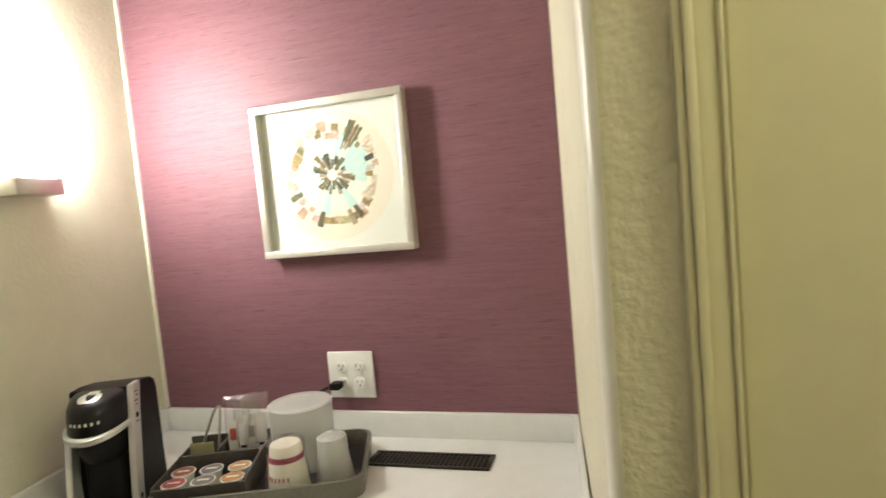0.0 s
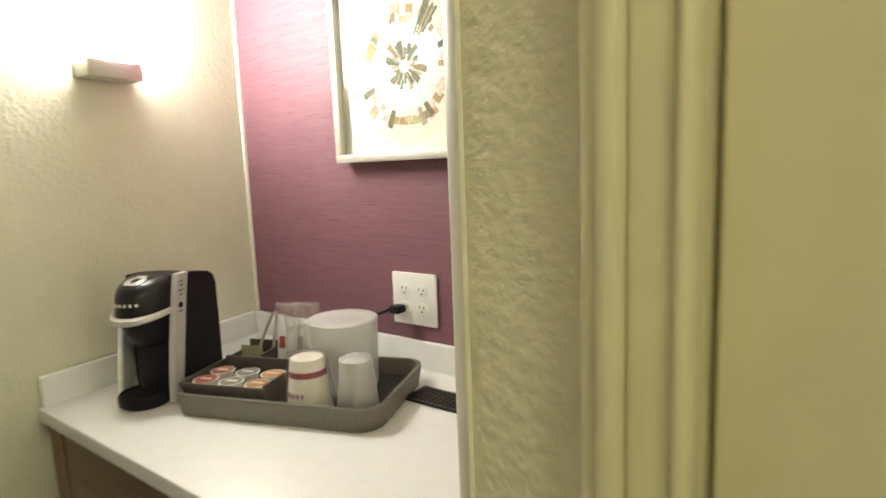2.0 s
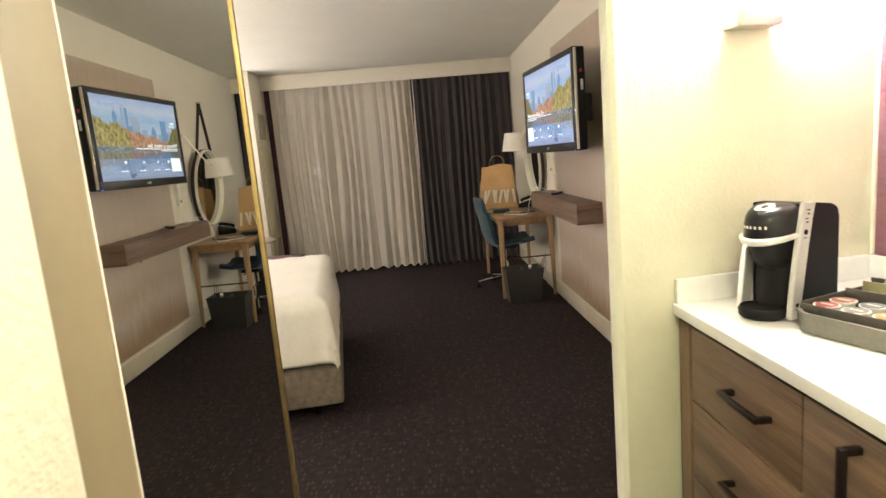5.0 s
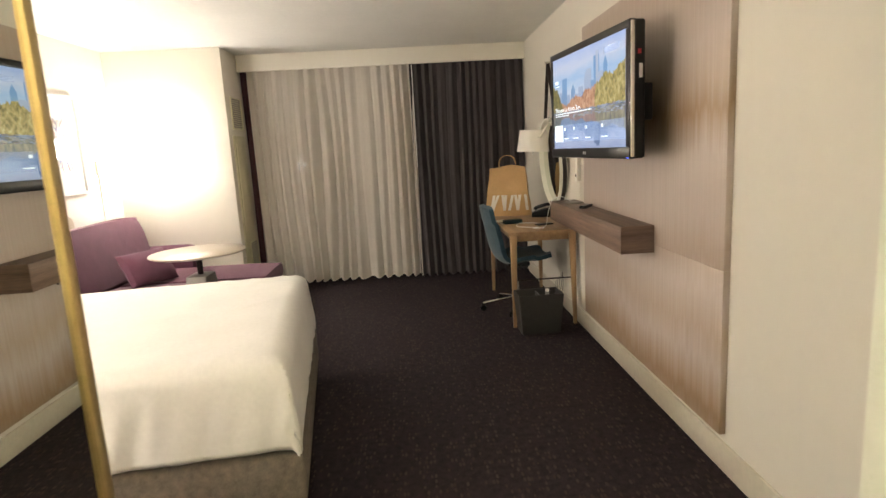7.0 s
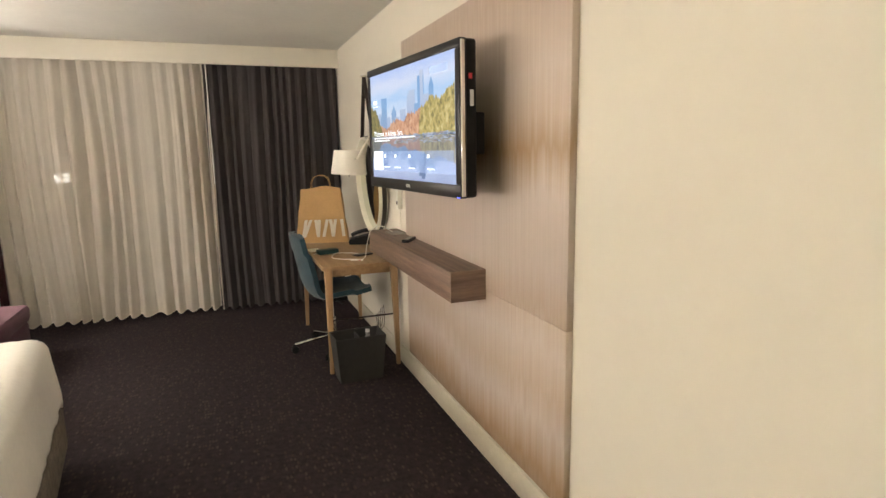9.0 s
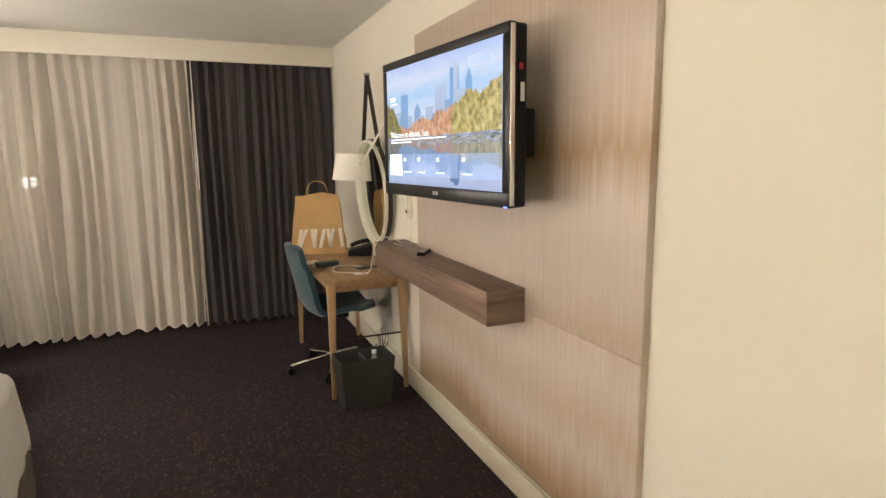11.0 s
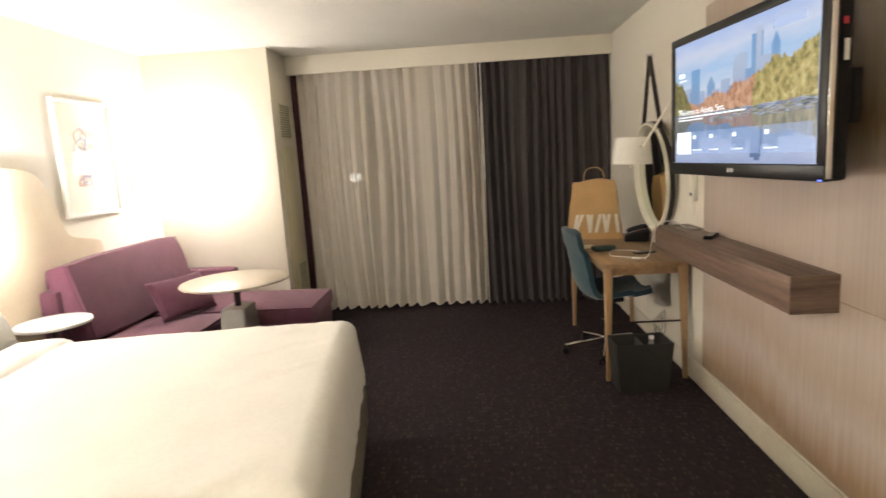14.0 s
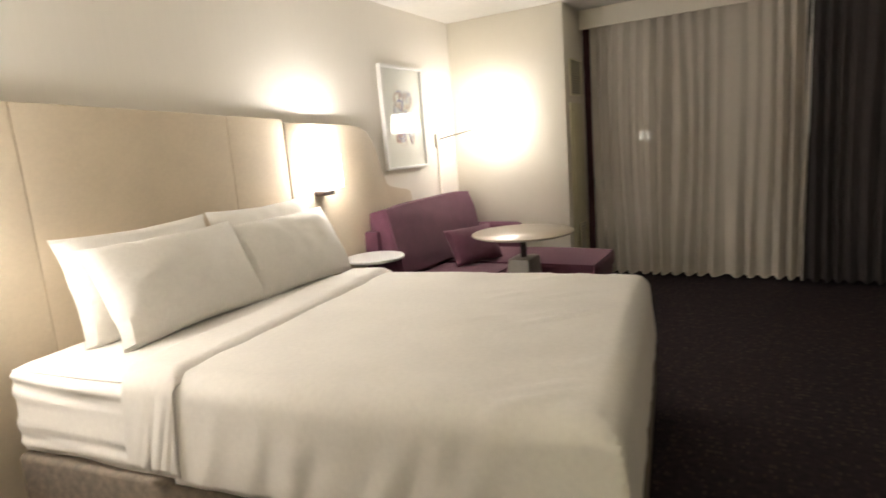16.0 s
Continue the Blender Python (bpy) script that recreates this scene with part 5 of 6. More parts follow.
# ---- desk ----
dk = thing("desk", (-5.06, 1.475, 0.0), "light oak writing desk with tapered legs", "desk")
part("desktop", prism(rounded(1.24, 0.53, 0.03), 0.708, 0.735, 0.004), M_OAK_X, dk)
part("apron", box(-0.55, 0.55, -0.215, -0.195, 0.645, 0.708, 0.002), M_OAK_X, dk)
part("apron", box(-0.55, 0.55, 0.205, 0.225, 0.645, 0.708, 0.002), M_OAK_X, dk)
for sx in (-1, 1):
    part("apron", box(sx * 0.555 - 0.01, sx * 0.555 + 0.01, -0.2, 0.21, 0.655, 0.708, 0.002), M_OAK_X, dk)
for sx in (-1, 1):
    for sy, yy in ((-1, -0.222), (1, 0.222)):
        lg = bmesh.new()
        prof = [(0.0, 0.013), (0.30, 0.018), (0.62, 0.024), (0.68, 0.026), (0.709, 0.026)]
        rings = []
        for z, r in prof:
            lean = 0.02 * (1 - z / 0.71)
            rings.append([lg.verts.new((sx * 0.572 + sx * lean + x * r / 0.02, yy + sy * lean * 0.5 + y * r / 0.02, z)) for x, y in rounded(0.04, 0.04, 0.008, 2)])
        for a, b_ in zip(rings, rings[1:]):
            for i in range(len(a)):
                lg.faces.new((a[i], a[(i + 1) % len(a)], b_[(i + 1) % len(a)], b_[i]))
        lg.faces.new(rings[0][::-1]), lg.faces.new(rings[-1])
        part("leg", lg, M_OAK_Z, dk)
part("cross_bar", tube([(0.572, -0.22, 0.36), (0.572, 0.22, 0.36)], 0.006), M_BLACKMETAL, dk, "thin dark side rail")

# paper carrier bag on the desk
bgm = bmesh.new()
bw, bd, bh = 0.208, 0.085, 0.445
rows = []
for j in range(13):
    v = j / 12
    pts = []
    for i in range(32):
        s = i / 32 * 4
        k, f_ = int(s), s - int(s)
        cx = [(1, -1), (1, 1), (-1, 1), (-1, -1)]
        a, b_ = cx[k], cx[(k + 1) % 4]
        x, y = a[0] + (b_[0] - a[0]) * f_, a[1] + (b_[1] - a[1]) * f_
        ww, dd = bw * (1 - 0.24 * v), bd * (1 - 0.45 * v)
        px, py = x * ww, y * dd
        nz_ = noise.noise((px * 9, py * 9, v * 3))
        pts.append(bgm.verts.new((px + 0.008 * nz_, py + 0.012 * nz_, bh * v + (0.012 * math.sin(3 * x + 1) * v))))
    rows.append(pts)
for a, b_ in zip(rows, rows[1:]):
    for i in range(32):
        bgm.faces.new((a[i], a[(i + 1) % 32], b_[(i + 1) % 32], b_[i]))
bgm.faces.new(rows[0][::-1])
bag = thing("paper_bag", (-5.55, 1.40, 0.7355), "brown kraft paper carrier bag standing open on the desk", "bag", rz=76)
bb = part("body", bgm, M_KRAFT, bag)
for sy in (-1, 1):
    part("handle", tube(spline([(-0.07, sy * 0.046, bh - 0.05), (-0.075, sy * 0.046, bh + 0.03), (-0.05, sy * 0.046, bh + 0.085), (0, sy * 0.046, bh + 0.10), (0.05, sy * 0.046, bh + 0.085), (0.075, sy * 0.046, bh + 0.03), (0.07, sy * 0.046, bh - 0.05)], 6), 0.0026), M_KRAFT, bag, "twisted paper handle")
M_PRINT = plain("white_print", (0.72, 0.68, 0.58), 0.7)
for x0, x1, s0, s1 in ((-0.19, -0.10, 0.02, 0.07), (-0.16, -0.075, 0.0, 0.0), (-0.10, -0.035, 0.055, 0.0), (-0.045, -0.005, 0.0, 0.0), (0.0, 0.06, 0.0, 0.0), (0.05, 0.085, 0.03, -0.01), (0.10, 0.135, -0.02, 0.03), (0.13, 0.18, 0.04, 0.0)):
    st = bmesh.new()
    q = [(x0 + s0, 0.05), (x0 + s0 + 0.026, 0.05), (x1 - s1 * 0.2, 0.19), (x1 - 0.026 - s1 * 0.2, 0.19)]
    vs = [st.verts.new((x * 0.96, -bd * (1 - 0.45 * z / bh) - 0.0125, z)) for x, z in q] + [st.verts.new((x * 0.96, -bd * (1 - 0.45 * z / bh) - 0.0118, z)) for x, z in q]
    for f_ in ((0, 1, 2, 3), (7, 6, 5, 4), (0, 4, 5, 1), (1, 5, 6, 2), (2, 6, 7, 3), (3, 7, 4, 0)):
        st.faces.new([vs[i] for i in f_])
    part("print_mark", st, M_PRINT, bag, "white printed mark")


# office chair
ch = thing("desk_chair", (-4.99, 1.345, 0.0), "teal felt swivel chair with chrome star base tucked under the desk", "chair", rz=4)
shell = bmesh.new()
prof = [(0.26, 0.470), (0.22, 0.462), (0.10, 0.445), (-0.04, 0.435), (-0.12, 0.455), (-0.165, 0.53), (-0.19, 0.63), (-0.215, 0.75), (-0.235, 0.86), (-0.24, 0.90)]
sm = spline([(0, y, z) for y, z in prof], 4)
rows = []
for k, p in enumerate(sm):
    v = k / (len(sm) - 1)
    half = 0.235 * (1 - 0.10 * (2 * v - 1) ** 4) * (1 if v < 0.5 else 1 - 0.22 * (v - 0.5) ** 1.2)
    if v > 0.93:
        half *= 1 - 0.5 * ((v - 0.93) / 0.07) ** 2
    if v < 0.05:
        half *= 1 - 0.35 * ((0.05 - v) / 0.05) ** 2
    row = []
    for i in range(15):
        u = i / 7 - 1
        bend = 0.045 * u * u * (1 if 0.2 < v < 0.8 else 0.6)
        back = min(1, max(0, (v - 0.3) * 3))
        row.append((u * half, p.y + bend * back, p.z + bend * (1 - back) * 1.1))
    rows.append(row)
fr_ = [[shell.verts.new(q) for q in r] for r in rows]
bk = []
for k, r in enumerate(rows):
    a, b_ = sm[max(0, k - 1)], sm[min(len(sm) - 1, k + 1)]
    t_ = (b_ - a).normalized()
    nrm = Vector((0, t_.z, -t_.y))
    bk.append([shell.verts.new(Vector(q) + nrm * -0.034) for q in r])
for g in (fr_, bk):
    for a, b_ in zip(g, g[1:]):
        for i in range(14):
            shell.faces.new((a[i], a[i + 1], b_[i + 1], b_[i]))
n_r = len(fr_)
for k in range(n_r - 1):
    for i in (0, 14):
        shell.faces.new((fr_[k][i], fr_[k + 1][i], bk[k + 1][i], bk[k][i]))
for k in (0, n_r - 1):
    for i in range(14):
        shell.faces.new((fr_[k][i], fr_[k][i + 1], bk[k][i + 1], bk[k][i]))
part("seat_shell", shell, M_TEAL, ch, "teal felt bucket shell")
part("mechanism", box(-0.08, 0.08, -0.07, 0.11, 0.375, 0.405, 0.008), M_BLACKM, ch)
part("gas_lift", lathe([(0, 0.09), (0.028, 0.09), (0.028, 0.24), (0.016, 0.245), (0.016, 0.38), (0, 0.38)], 20), M_CHROME, ch)
part("hub", lathe([(0, 0.07), (0.04, 0.075), (0.04, 0.115), (0.03, 0.125), (0, 0.125)], 20), M_CHROME, ch)
for k in range(5):
    a = radians(72 * k + 196)
    c, s = math.cos(a), math.sin(a)
    part("base_arm", tube([(0.03 * c, 0.03 * s, 0.105), (0.16 * c, 0.16 * s, 0.085), (0.285 * c, 0.285 * s, 0.064)], 0.010), M_CHROME, ch)
    cst = B()
    for off in (-0.013, 0.013):
        w = lathe([(0, -0.009), (0.025, -0.009), (0.027, 0), (0.025, 0.009), (0, 0.009)], 20)
        merge(cst, w, pose(0.285 * c - off * s, 0.285 * s + off * c, 0.0272, 90, 0, math.degrees(a)))
    merge(cst, lathe([(0, 0.03), (0.012, 0.032), (0.012, 0.066), (0, 0.068)], 12, (0.285 * c, 0.285 * s, 0)))
    part("caster", cst, M_BLACKM, ch)
part("tilt_lever", tube([(0.05, 0.02, 0.385), (0.2, 0.04, 0.38)], 0.005), M_BLACKM, ch)

# waste bin
wb = thing("waste_bin", (-4.35, 1.40, 0.0), "dark grey leatherette waste bin on the carpet beside the desk", "bin", rz=2)
bm = bmesh.new()
w0, d0, w1, d1, hh, tt = 0.14, 0.085, 0.165, 0.105, 0.30, 0.008
rings = [[bm.verts.new((s[0] * d_, s[1] * w_, z)) for s in ((1, 1), (-1, 1), (-1, -1), (1, -1))] for w_, d_, z in ((w0, d0, 0), (w1, d1, hh), (w1 - tt, d1 - tt, hh), (w0 - tt, d0 - tt, 0.01))]
for a, b_ in zip(rings, rings[1:]):
    for i in range(4):
        bm.faces.new((a[i], a[(i + 1) % 4], b_[(i + 1) % 4], b_[i]))
bm.faces.new(rings[0][::-1]), bm.faces.new(rings[-1])
bmesh.ops.bevel(bm, geom=bm.edges[:], offset=0.003, segments=2, affect="EDGES")
part("body", bm, M_BIN, wb)
part("divider", box(-0.085, 0.085, -0.004, 0.004, 0.01, 0.285), M_BIN, wb)
bc = thing("bottle", (-4.36, 1.47, 0.0105), "empty clear plastic bottle standing in the waste bin", "bottle")
part("body", lathe([(0, 0), (0.03, 0.002), (0.032, 0.02), (0.032, 0.19), (0.028, 0.23), (0.013, 0.262), (0.013, 0.285), (0, 0.285)], 24), M_FROST, bc)
part("cap", lathe([(0, 0.285), (0.0145, 0.285), (0.0145, 0.302), (0, 0.303)], 16), M_WHITEP, bc)


# round mirror hung on a strap
rmx = thing("round_mirror", (-5.055, 1.715, 1.215), "round mirror in cream frame hung on a dark leather strap", "mirror", rx=3)
def ring(r0, r1, y0, y1, n=56):
    bm = bmesh.new()
    prof = [(r0, y0), (r1, y0), (r1, y1), (r0, y1)]
    rs = [[bm.verts.new((r * math.cos(2 * math.pi * k / n), y, r * math.sin(2 * math.pi * k / n))) for r, y in prof] for k in range(n)]
    for k in range(n):
        for i in range(4):
            bm.faces.new((rs[k][i], rs[k][(i + 1) % 4], rs[(k + 1) % n][(i + 1) % 4], rs[(k + 1) % n][i]))
    return bm


part("frame", ring(0.347, 0.362, -0.048, 0.014), M_TRIMW, rmx, "cream lacquered band frame")
part("strap", ring(0.3625, 0.3665, -0.026, 0.006), M_LEATHER, rmx, "dark leather strap round the frame")
mg = part("glass", lathe([(0, 0), (0.348, 0), (0.348, 0.004), (0, 0.004)], 56), M_MIRROR, rmx)
mg.matrix_basis = pose(0, -0.004, 0, 90, 0, 0)
for sx, ang in ((-1, 122), (1, 58)):
    a = radians(ang)
    p0, p1 = Vector((0.364 * math.cos(a), -0.01, 0.364 * math.sin(a))), Vector((-0.03, 0.012, 0.80))
    st = bmesh.new()
    d_ = (p1 - p0).normalized()
    side = d_.cross(Vector((0, 1, 0))).normalized() * 0.002
    vs = []
    for p in (p0, p1):
        for sgn, oy in ((1, -0.014), (1, 0.014), (-1, 0.014), (-1, -0.014)):
            vs.append(st.verts.new(p + side * sgn + Vector((0, oy, 0))))
    for f_ in ((0, 1, 2, 3), (7, 6, 5, 4), (0, 4, 5, 1), (1, 5, 6, 2), (2, 6, 7, 3), (3, 7, 4, 0)):
        st.faces.new([vs[i] for i in f_])
    part("strap", st, M_LEATHER, rmx, "dark leather hanging strap")
part("hook", tube([(-0.03, 0.035, 0.80), (-0.03, -0.012, 0.80)], 0.008), M_NICKEL, rmx)
part("buckle", box(0.185, 0.225, -0.034, -0.026, 0.27, 0.31, 0.002), M_NICKEL, rmx)


# swing-arm wall lamps
def drum(r0, r1, h, t=0.002):
    return lathe([(r0, 0), (r1, h), (r1 - t, h), (r0 - t, 0), (r0, 0)], 40)


la = thing("desk_wall_lamp", (-4.425, 1.748, 1.09), "swing-arm wall lamp with an unlit white drum shade", "wall lamp")
part("wall_plate", box(-0.024, 0.024, -0.03, 0.0, 0.0, 0.32, 0.003), M_TRIMW, la)
part("switch", box(-0.008, 0.008, -0.034, -0.03, 0.03, 0.05, 0.001), M_BLACKM, la)
part("arm", tube([(0.0, -0.03, 0.30), (-0.02, -0.10, 0.56), (-0.03, -0.12, 0.60), (-0.22, -0.235, 0.33)], 0.007), M_TRIMW, la)
part("shade_joint", tube([(-0.22, -0.235, 0.33), (-0.37, -0.265, 0.325)], 0.005), M_CHROME, la)
part("stem", tube([(-0.37, -0.265, 0.20), (-0.37, -0.265, 0.37)], 0.006), M_CHROME, la)
shd = part("shade", drum(0.125, 0.105, 0.165), M_SHADE, la, "white drum shade")
shd.matrix_basis = pose(-0.37, -0.265, 0.222, -3, 0, 0)
part("cord", tube(spline([(0.0, -0.01, 0.0), (0.01, -0.012, -0.06), (0.0, -0.008, -0.13)], 5), 0.0025), M_TRIMW, la)

lb = thing("sofa_wall_lamp", (-5.555, SOUTH, 1.315), "lit swing-arm wall lamp with a white drum shade over the sofa", "wall lamp")
part("wall_plate", box(-0.035, 0.035, 0.0, 0.025, 0.0, 0.12, 0.003), M_TRIMW, lb)
part("arm", tube([(0.0, 0.03, 0.07), (-0.06, 0.24, 0.115), (-0.13, 0.44, 0.155)], 0.007), M_NICKEL, lb)
part("stem", tube([(-0.13, 0.44, 0.13), (-0.13, 0.44, 0.33)], 0.006), M_NICKEL, lb)
shd = part("shade", drum(0.140, 0.120, 0.165), M_GLOW_SOFA, lb, "glowing white drum shade")
shd.matrix_basis = pose(-0.13, 0.44, 0.162, 0, 0, 0)
part("cord_cover", box(-0.008, 0.008, 0.0, 0.012, -1.20, 0.0, 0.002), M_TRIMW, lb, "white cord cover down the wall")


# ---- bed ----
BX0, BX1, BY0, BY1, BT = -3.82, -2.29, -2.14, 0.045, 0.655
bed = thing("bed", ((BX0 + BX1) / 2, (BY0 + BY1) / 2, 0.0), "king bed with white mattress on a grey-brown tweed base", "bed")
cx, cy = (BX0 + BX1) / 2, (BY0 + BY1) / 2
hx, hy = (BX1 - BX0) / 2, (BY1 - BY0) / 2
part("base", box(-hx - 0.02, hx + 0.03, -hy, hy + 0.03, 0.09, 0.305, 0.02, 3), M_BASEF, bed, "grey-brown tweed box base")
for sx in (-1, 1):
    for sy in (-1, 1):
        part("foot", lathe([(0, 0), (0.025, 0), (0.03, 0.105), (0, 0.105)], 14, (sx * (hx - 0.12), sy * (hy - 0.12), 0)), M_BLACKM, bed)
mt = soft_box(-hx, hx + 0.01, -hy, hy - 0.03, 0.302, BT - 0.012, 0.05, 0.01, cuts=30)
for v in mt.verts:
    if abs(v.co.x) > hx - 0.06 or v.co.y > hy - 0.1:
        v.co.x += 0.016 * noise.noise((v.co.x * 2, v.co.y * 3 + v.co.z, v.co.z * 30 + v.co.y * 1.5)) * (1 if v.co.x > 0 else -1)
part("mattress", mt, M_LINEN, bed, "white sheeted mattress with rumpled side")


def draped(name, u0, u1, v0, v1, drop_x, drop_y, lift, mat, parent, seed, wrinkle=0.010, pleat=13.0, fine=1):
    """Cloth laid over the mattress; the part past its edges hangs down."""
    r = 0.075
    def bend(o):
        if o <= 0:
            return o, 0.0
        a = o / r
        if a < math.pi / 2:
            return r * math.sin(a), r * (1 - math.cos(a))
        return r + 0.02 * min(1, (o - r * math.pi / 2) / 0.2), r + o - r * math.pi / 2
    bm = bmesh.new()
    nu, nv = 110, (int(96 * (v1 - v0 + drop_y) / 1.9) + 8) * fine
    ulo, uhi, vhi = u0 - drop_x, u1 + drop_x, v1 + drop_y
    rows = []
    for j in range(nv + 1):
        v = v0 + (vhi - v0) * j / nv
        row = []
        for i in range(nu + 1):
            u = ulo + (uhi - ulo) * i / nu
            side = 1 if u > (u0 + u1) / 2 else -1
            ox = (u - u1 + r) if side > 0 else (u0 + r - u)
            dx, zx = bend(ox)
            dy, zy = bend(v - v1 + r)
            x = (u1 - r + dx) if side > 0 else (u0 + r - dx)
            y = v1 - r + dy
            z = -max(zx, zy) - 0.12 * min(zx, zy)
            # long soft wrinkles
            k = noise.noise((u * 2.2 + seed, v * 3.1, seed)) + 0.5 * noise.noise((u * 6 + v * 3, v * 4 - u * 2, seed + 3))
            fold = noise.noise((u * 13 + 2 * noise.noise((u, v, 9)), v * 1.8, seed + 6)) if zy > 0.03 else noise.noise((u * 2.4, (v + 0.25 * zx) * pleat, seed + 8))
            hang = min(1, max(zx, zy) / 0.2)
            if zx > zy:
                x += side * hang * 0.009 * fold
            elif zy > 0.0:
                y += hang * 0.006 * fold
            streak = max(0, noise.noise(((u + 0.8 * v) * 15, (u - v) * 1.6, seed + 12)) - 0.3) * 0.026 * max(0.15, min(1, (v + 1.1) * 1.2))
            z += wrinkle * 0.7 * k * (1 - hang) + streak * (1 - hang) + lift
            row.append(bm.verts.new((x, y, BT + z)))
        rows.append(row)
    for a, b_ in zip(rows, rows[1:]):
        for i in range(nu):
            bm.faces.new((a[i], a[i + 1], b_[i + 1], b_[i]))
    bmesh.ops.recalc_face_normals(bm, faces=bm.faces[:])
    ob = part(name, bm, mat, parent)
    so = ob.modifiers.new("thickness", "SOLIDIFY")
    so.thickness, so.offset = 0.010, 1
    return ob


# the bed stands a little askew, turned about its near foot corner
BED_TURN = pose(-2.20, 0.06, 0, 0, 0, 7.6) @ Matrix.Translation((2.20, -0.06, 0))
bed.matrix_basis = BED_TURN @ bed.matrix_basis
dv = thing("duvet", (0, 0, 0), "smooth white duvet tucked over the bed with a turned-down sheet", "duvet")
draped("cover", BX0, BX1 + 0.02, -1.32, BY1, 0.30, 0.30, 0.006, M_LINEN, dv, 2.0)
draped("turned_sheet", BX0, BX1 + 0.028, -1.51, -1.28, 0.29, 0.0, 0.026, M_LINEN, dv, 11.0, 0.014, 34.0, 3)
dv.matrix_basis = BED_TURN

PIL = [(-2.58, -2.06, 0.858, 14, 0.68, 0.45, 1.0, 4), (-2.62, -1.90, 0.842, 26, 0.70, 0.43, 2.0, 4), (-3.31, -2.07, 0.865, 14, 0.66, 0.45, 3.0, 2), (-3.33, -1.93, 0.830, 27, 0.66, 0.42, 4.0, 1)]
for x, y, z, lean, w, d_, sd, tw in PIL:
    pl = thing("pillow", (x, y, z), "plump white pillow leaning against the headboard", "pillow", "pillows on the bed", rx=90 + lean, rz=tw)
    part("case", cushion(w + 0.06, d_, 0.20, 0.5, 26, 0.012, sd, 0.03), M_PILLOW, pl)


# headboard
hd_ = thing("headboard", (0, SOUTH, 0.0), "tall beige upholstered headboard in seamed panels with a curved wing", "headboard")
def panel(name, x0, x1, y1, z0, z1, seed):
    bm = soft_box(x0, x1, 0.0, y1, z0, z1, 0.007, 0.003, seed, 9)
    for v in bm.verts:
        v.co.z += (0.045 * (v.co.x + 2.9)) * (v.co.z - z0) / (z1 - z0)
    return part(name, bm, M_HEADB, hd_)


panel("panel", -2.215, -1.804, 0.036, 0.04, 1.585, 1)
part("wing", box(-1.80, -1.00, 0.0, 0.034, 0.04, 1.59, 0.006), M_HEADB, hd_)
panel("panel", -3.237, -2.219, 0.036, 0.04, 1.585, 2)
panel("panel", -3.655, -3.241, 0.036, 0.04, 1.585, 3)
wing = [(-3.657, 0.04), (-3.657, 1.535), (-4.26, 1.515), (-4.40, 1.50), (-4.48, 1.46), (-4.54, 1.39), (-4.59, 1.27), (-4.635, 1.14), (-4.665, 1.07), (-4.71, 1.045), (-4.94, 1.01), (-4.99, 0.99), (-5.01, 0.94), (-5.01, 0.04)]
wg = prism([(x, z) for x, z in wing], 0.0, 0.042, 0.006, 3)
bmesh.ops.transform(wg, matrix=Matrix(((1, 0, 0, 0), (0, 0, 1, 0), (0, 1, 0, 0), (0, 0, 0, 1))), verts=wg.verts[:])
part("wing", wg, M_HEADB, hd_, "curved beige side wing")

# lit sconce on the headboard
def bed_sconce(x, lit):
    sc = thing("bed_sconce", (x, SOUTH + (0.041 if x < -3 else 0.032), 1.055), "lit square-shaded sconce with bronze base on the headboard", "wall light", "bed sconces")
    part("back_plate", box(-0.055, 0.055, 0.0, 0.012, 0.02, 0.30, 0.002), M_NICKEL, sc)
    part("base", box(-0.05, 0.05, 0.012, 0.095, 0.015, 0.045, 0.003), M_BLACKMETAL, sc, "bronze switch base")
    part("shade", prism(rounded(0.16, 0.11, 0.02, cy=0.095), 0.062, 0.27, 0.003), lit, sc, "glowing white square shade")
    # glowing plate added on the closed shade to throw light up the wall
    part("opening", prism(rounded(0.14, 0.09, 0.016, cy=0.095), 0.2705, 0.272), M_GLOW_TOP_PLATE, sc, "glowing plate added on top of the shade")
    part("stem", tube([(0, 0.06, 0.04), (0, 0.06, 0.075)], 0.008), M_NICKEL, sc)


bed_sconce(-3.895, M_GLOW_BED)
bed_sconce(-1.66, M_GLOW_BED_NEAR)
st2 = thing("side_table", (-4.16, -2.01, 0.0), "small round white side table between bed and sofa", "side table")
part("top", lathe([(0, 0.60), (0.195, 0.60), (0.20, 0.606), (0.20, 0.618), (0.195, 0.622), (0, 0.622)], 48), M_QUARTZ, st2)
part("stem", lathe([(0, 0.012), (0.018, 0.012), (0.018, 0.60), (0, 0.60)], 20), M_BLACKMETAL, st2)
part("foot", lathe([(0, 0), (0.15, 0), (0.15, 0.008), (0.02, 0.014), (0, 0.014)], 36), M_BLACKMETAL, st2)


# ---- sofa with chaise ----
so = thing("sofa", (0, 0, 0), "plum wool chaise sofa against the headboard wall", "sofa")
part("seat_base", soft_box(-5.09, -4.40, -2.12, -1.40, 0.10, 0.27, 0.03, 0.006, 1), M_SOFA, so)
part("seat_cushion", soft_box(-5.08, -4.40, -1.98, -1.38, 0.27, 0.392, 0.04, 0.014, 2), M_SOFA, so)
part("chaise_base", soft_box(-5.73, -5.10, -2.12, -0.775, 0.10, 0.27, 0.03, 0.006, 3), M_SOFA, so)
part("chaise_cushion", soft_box(-5.73, -5.09, -1.98, -0.76, 0.27, 0.400, 0.04, 0.014, 4), M_SOFA, so)
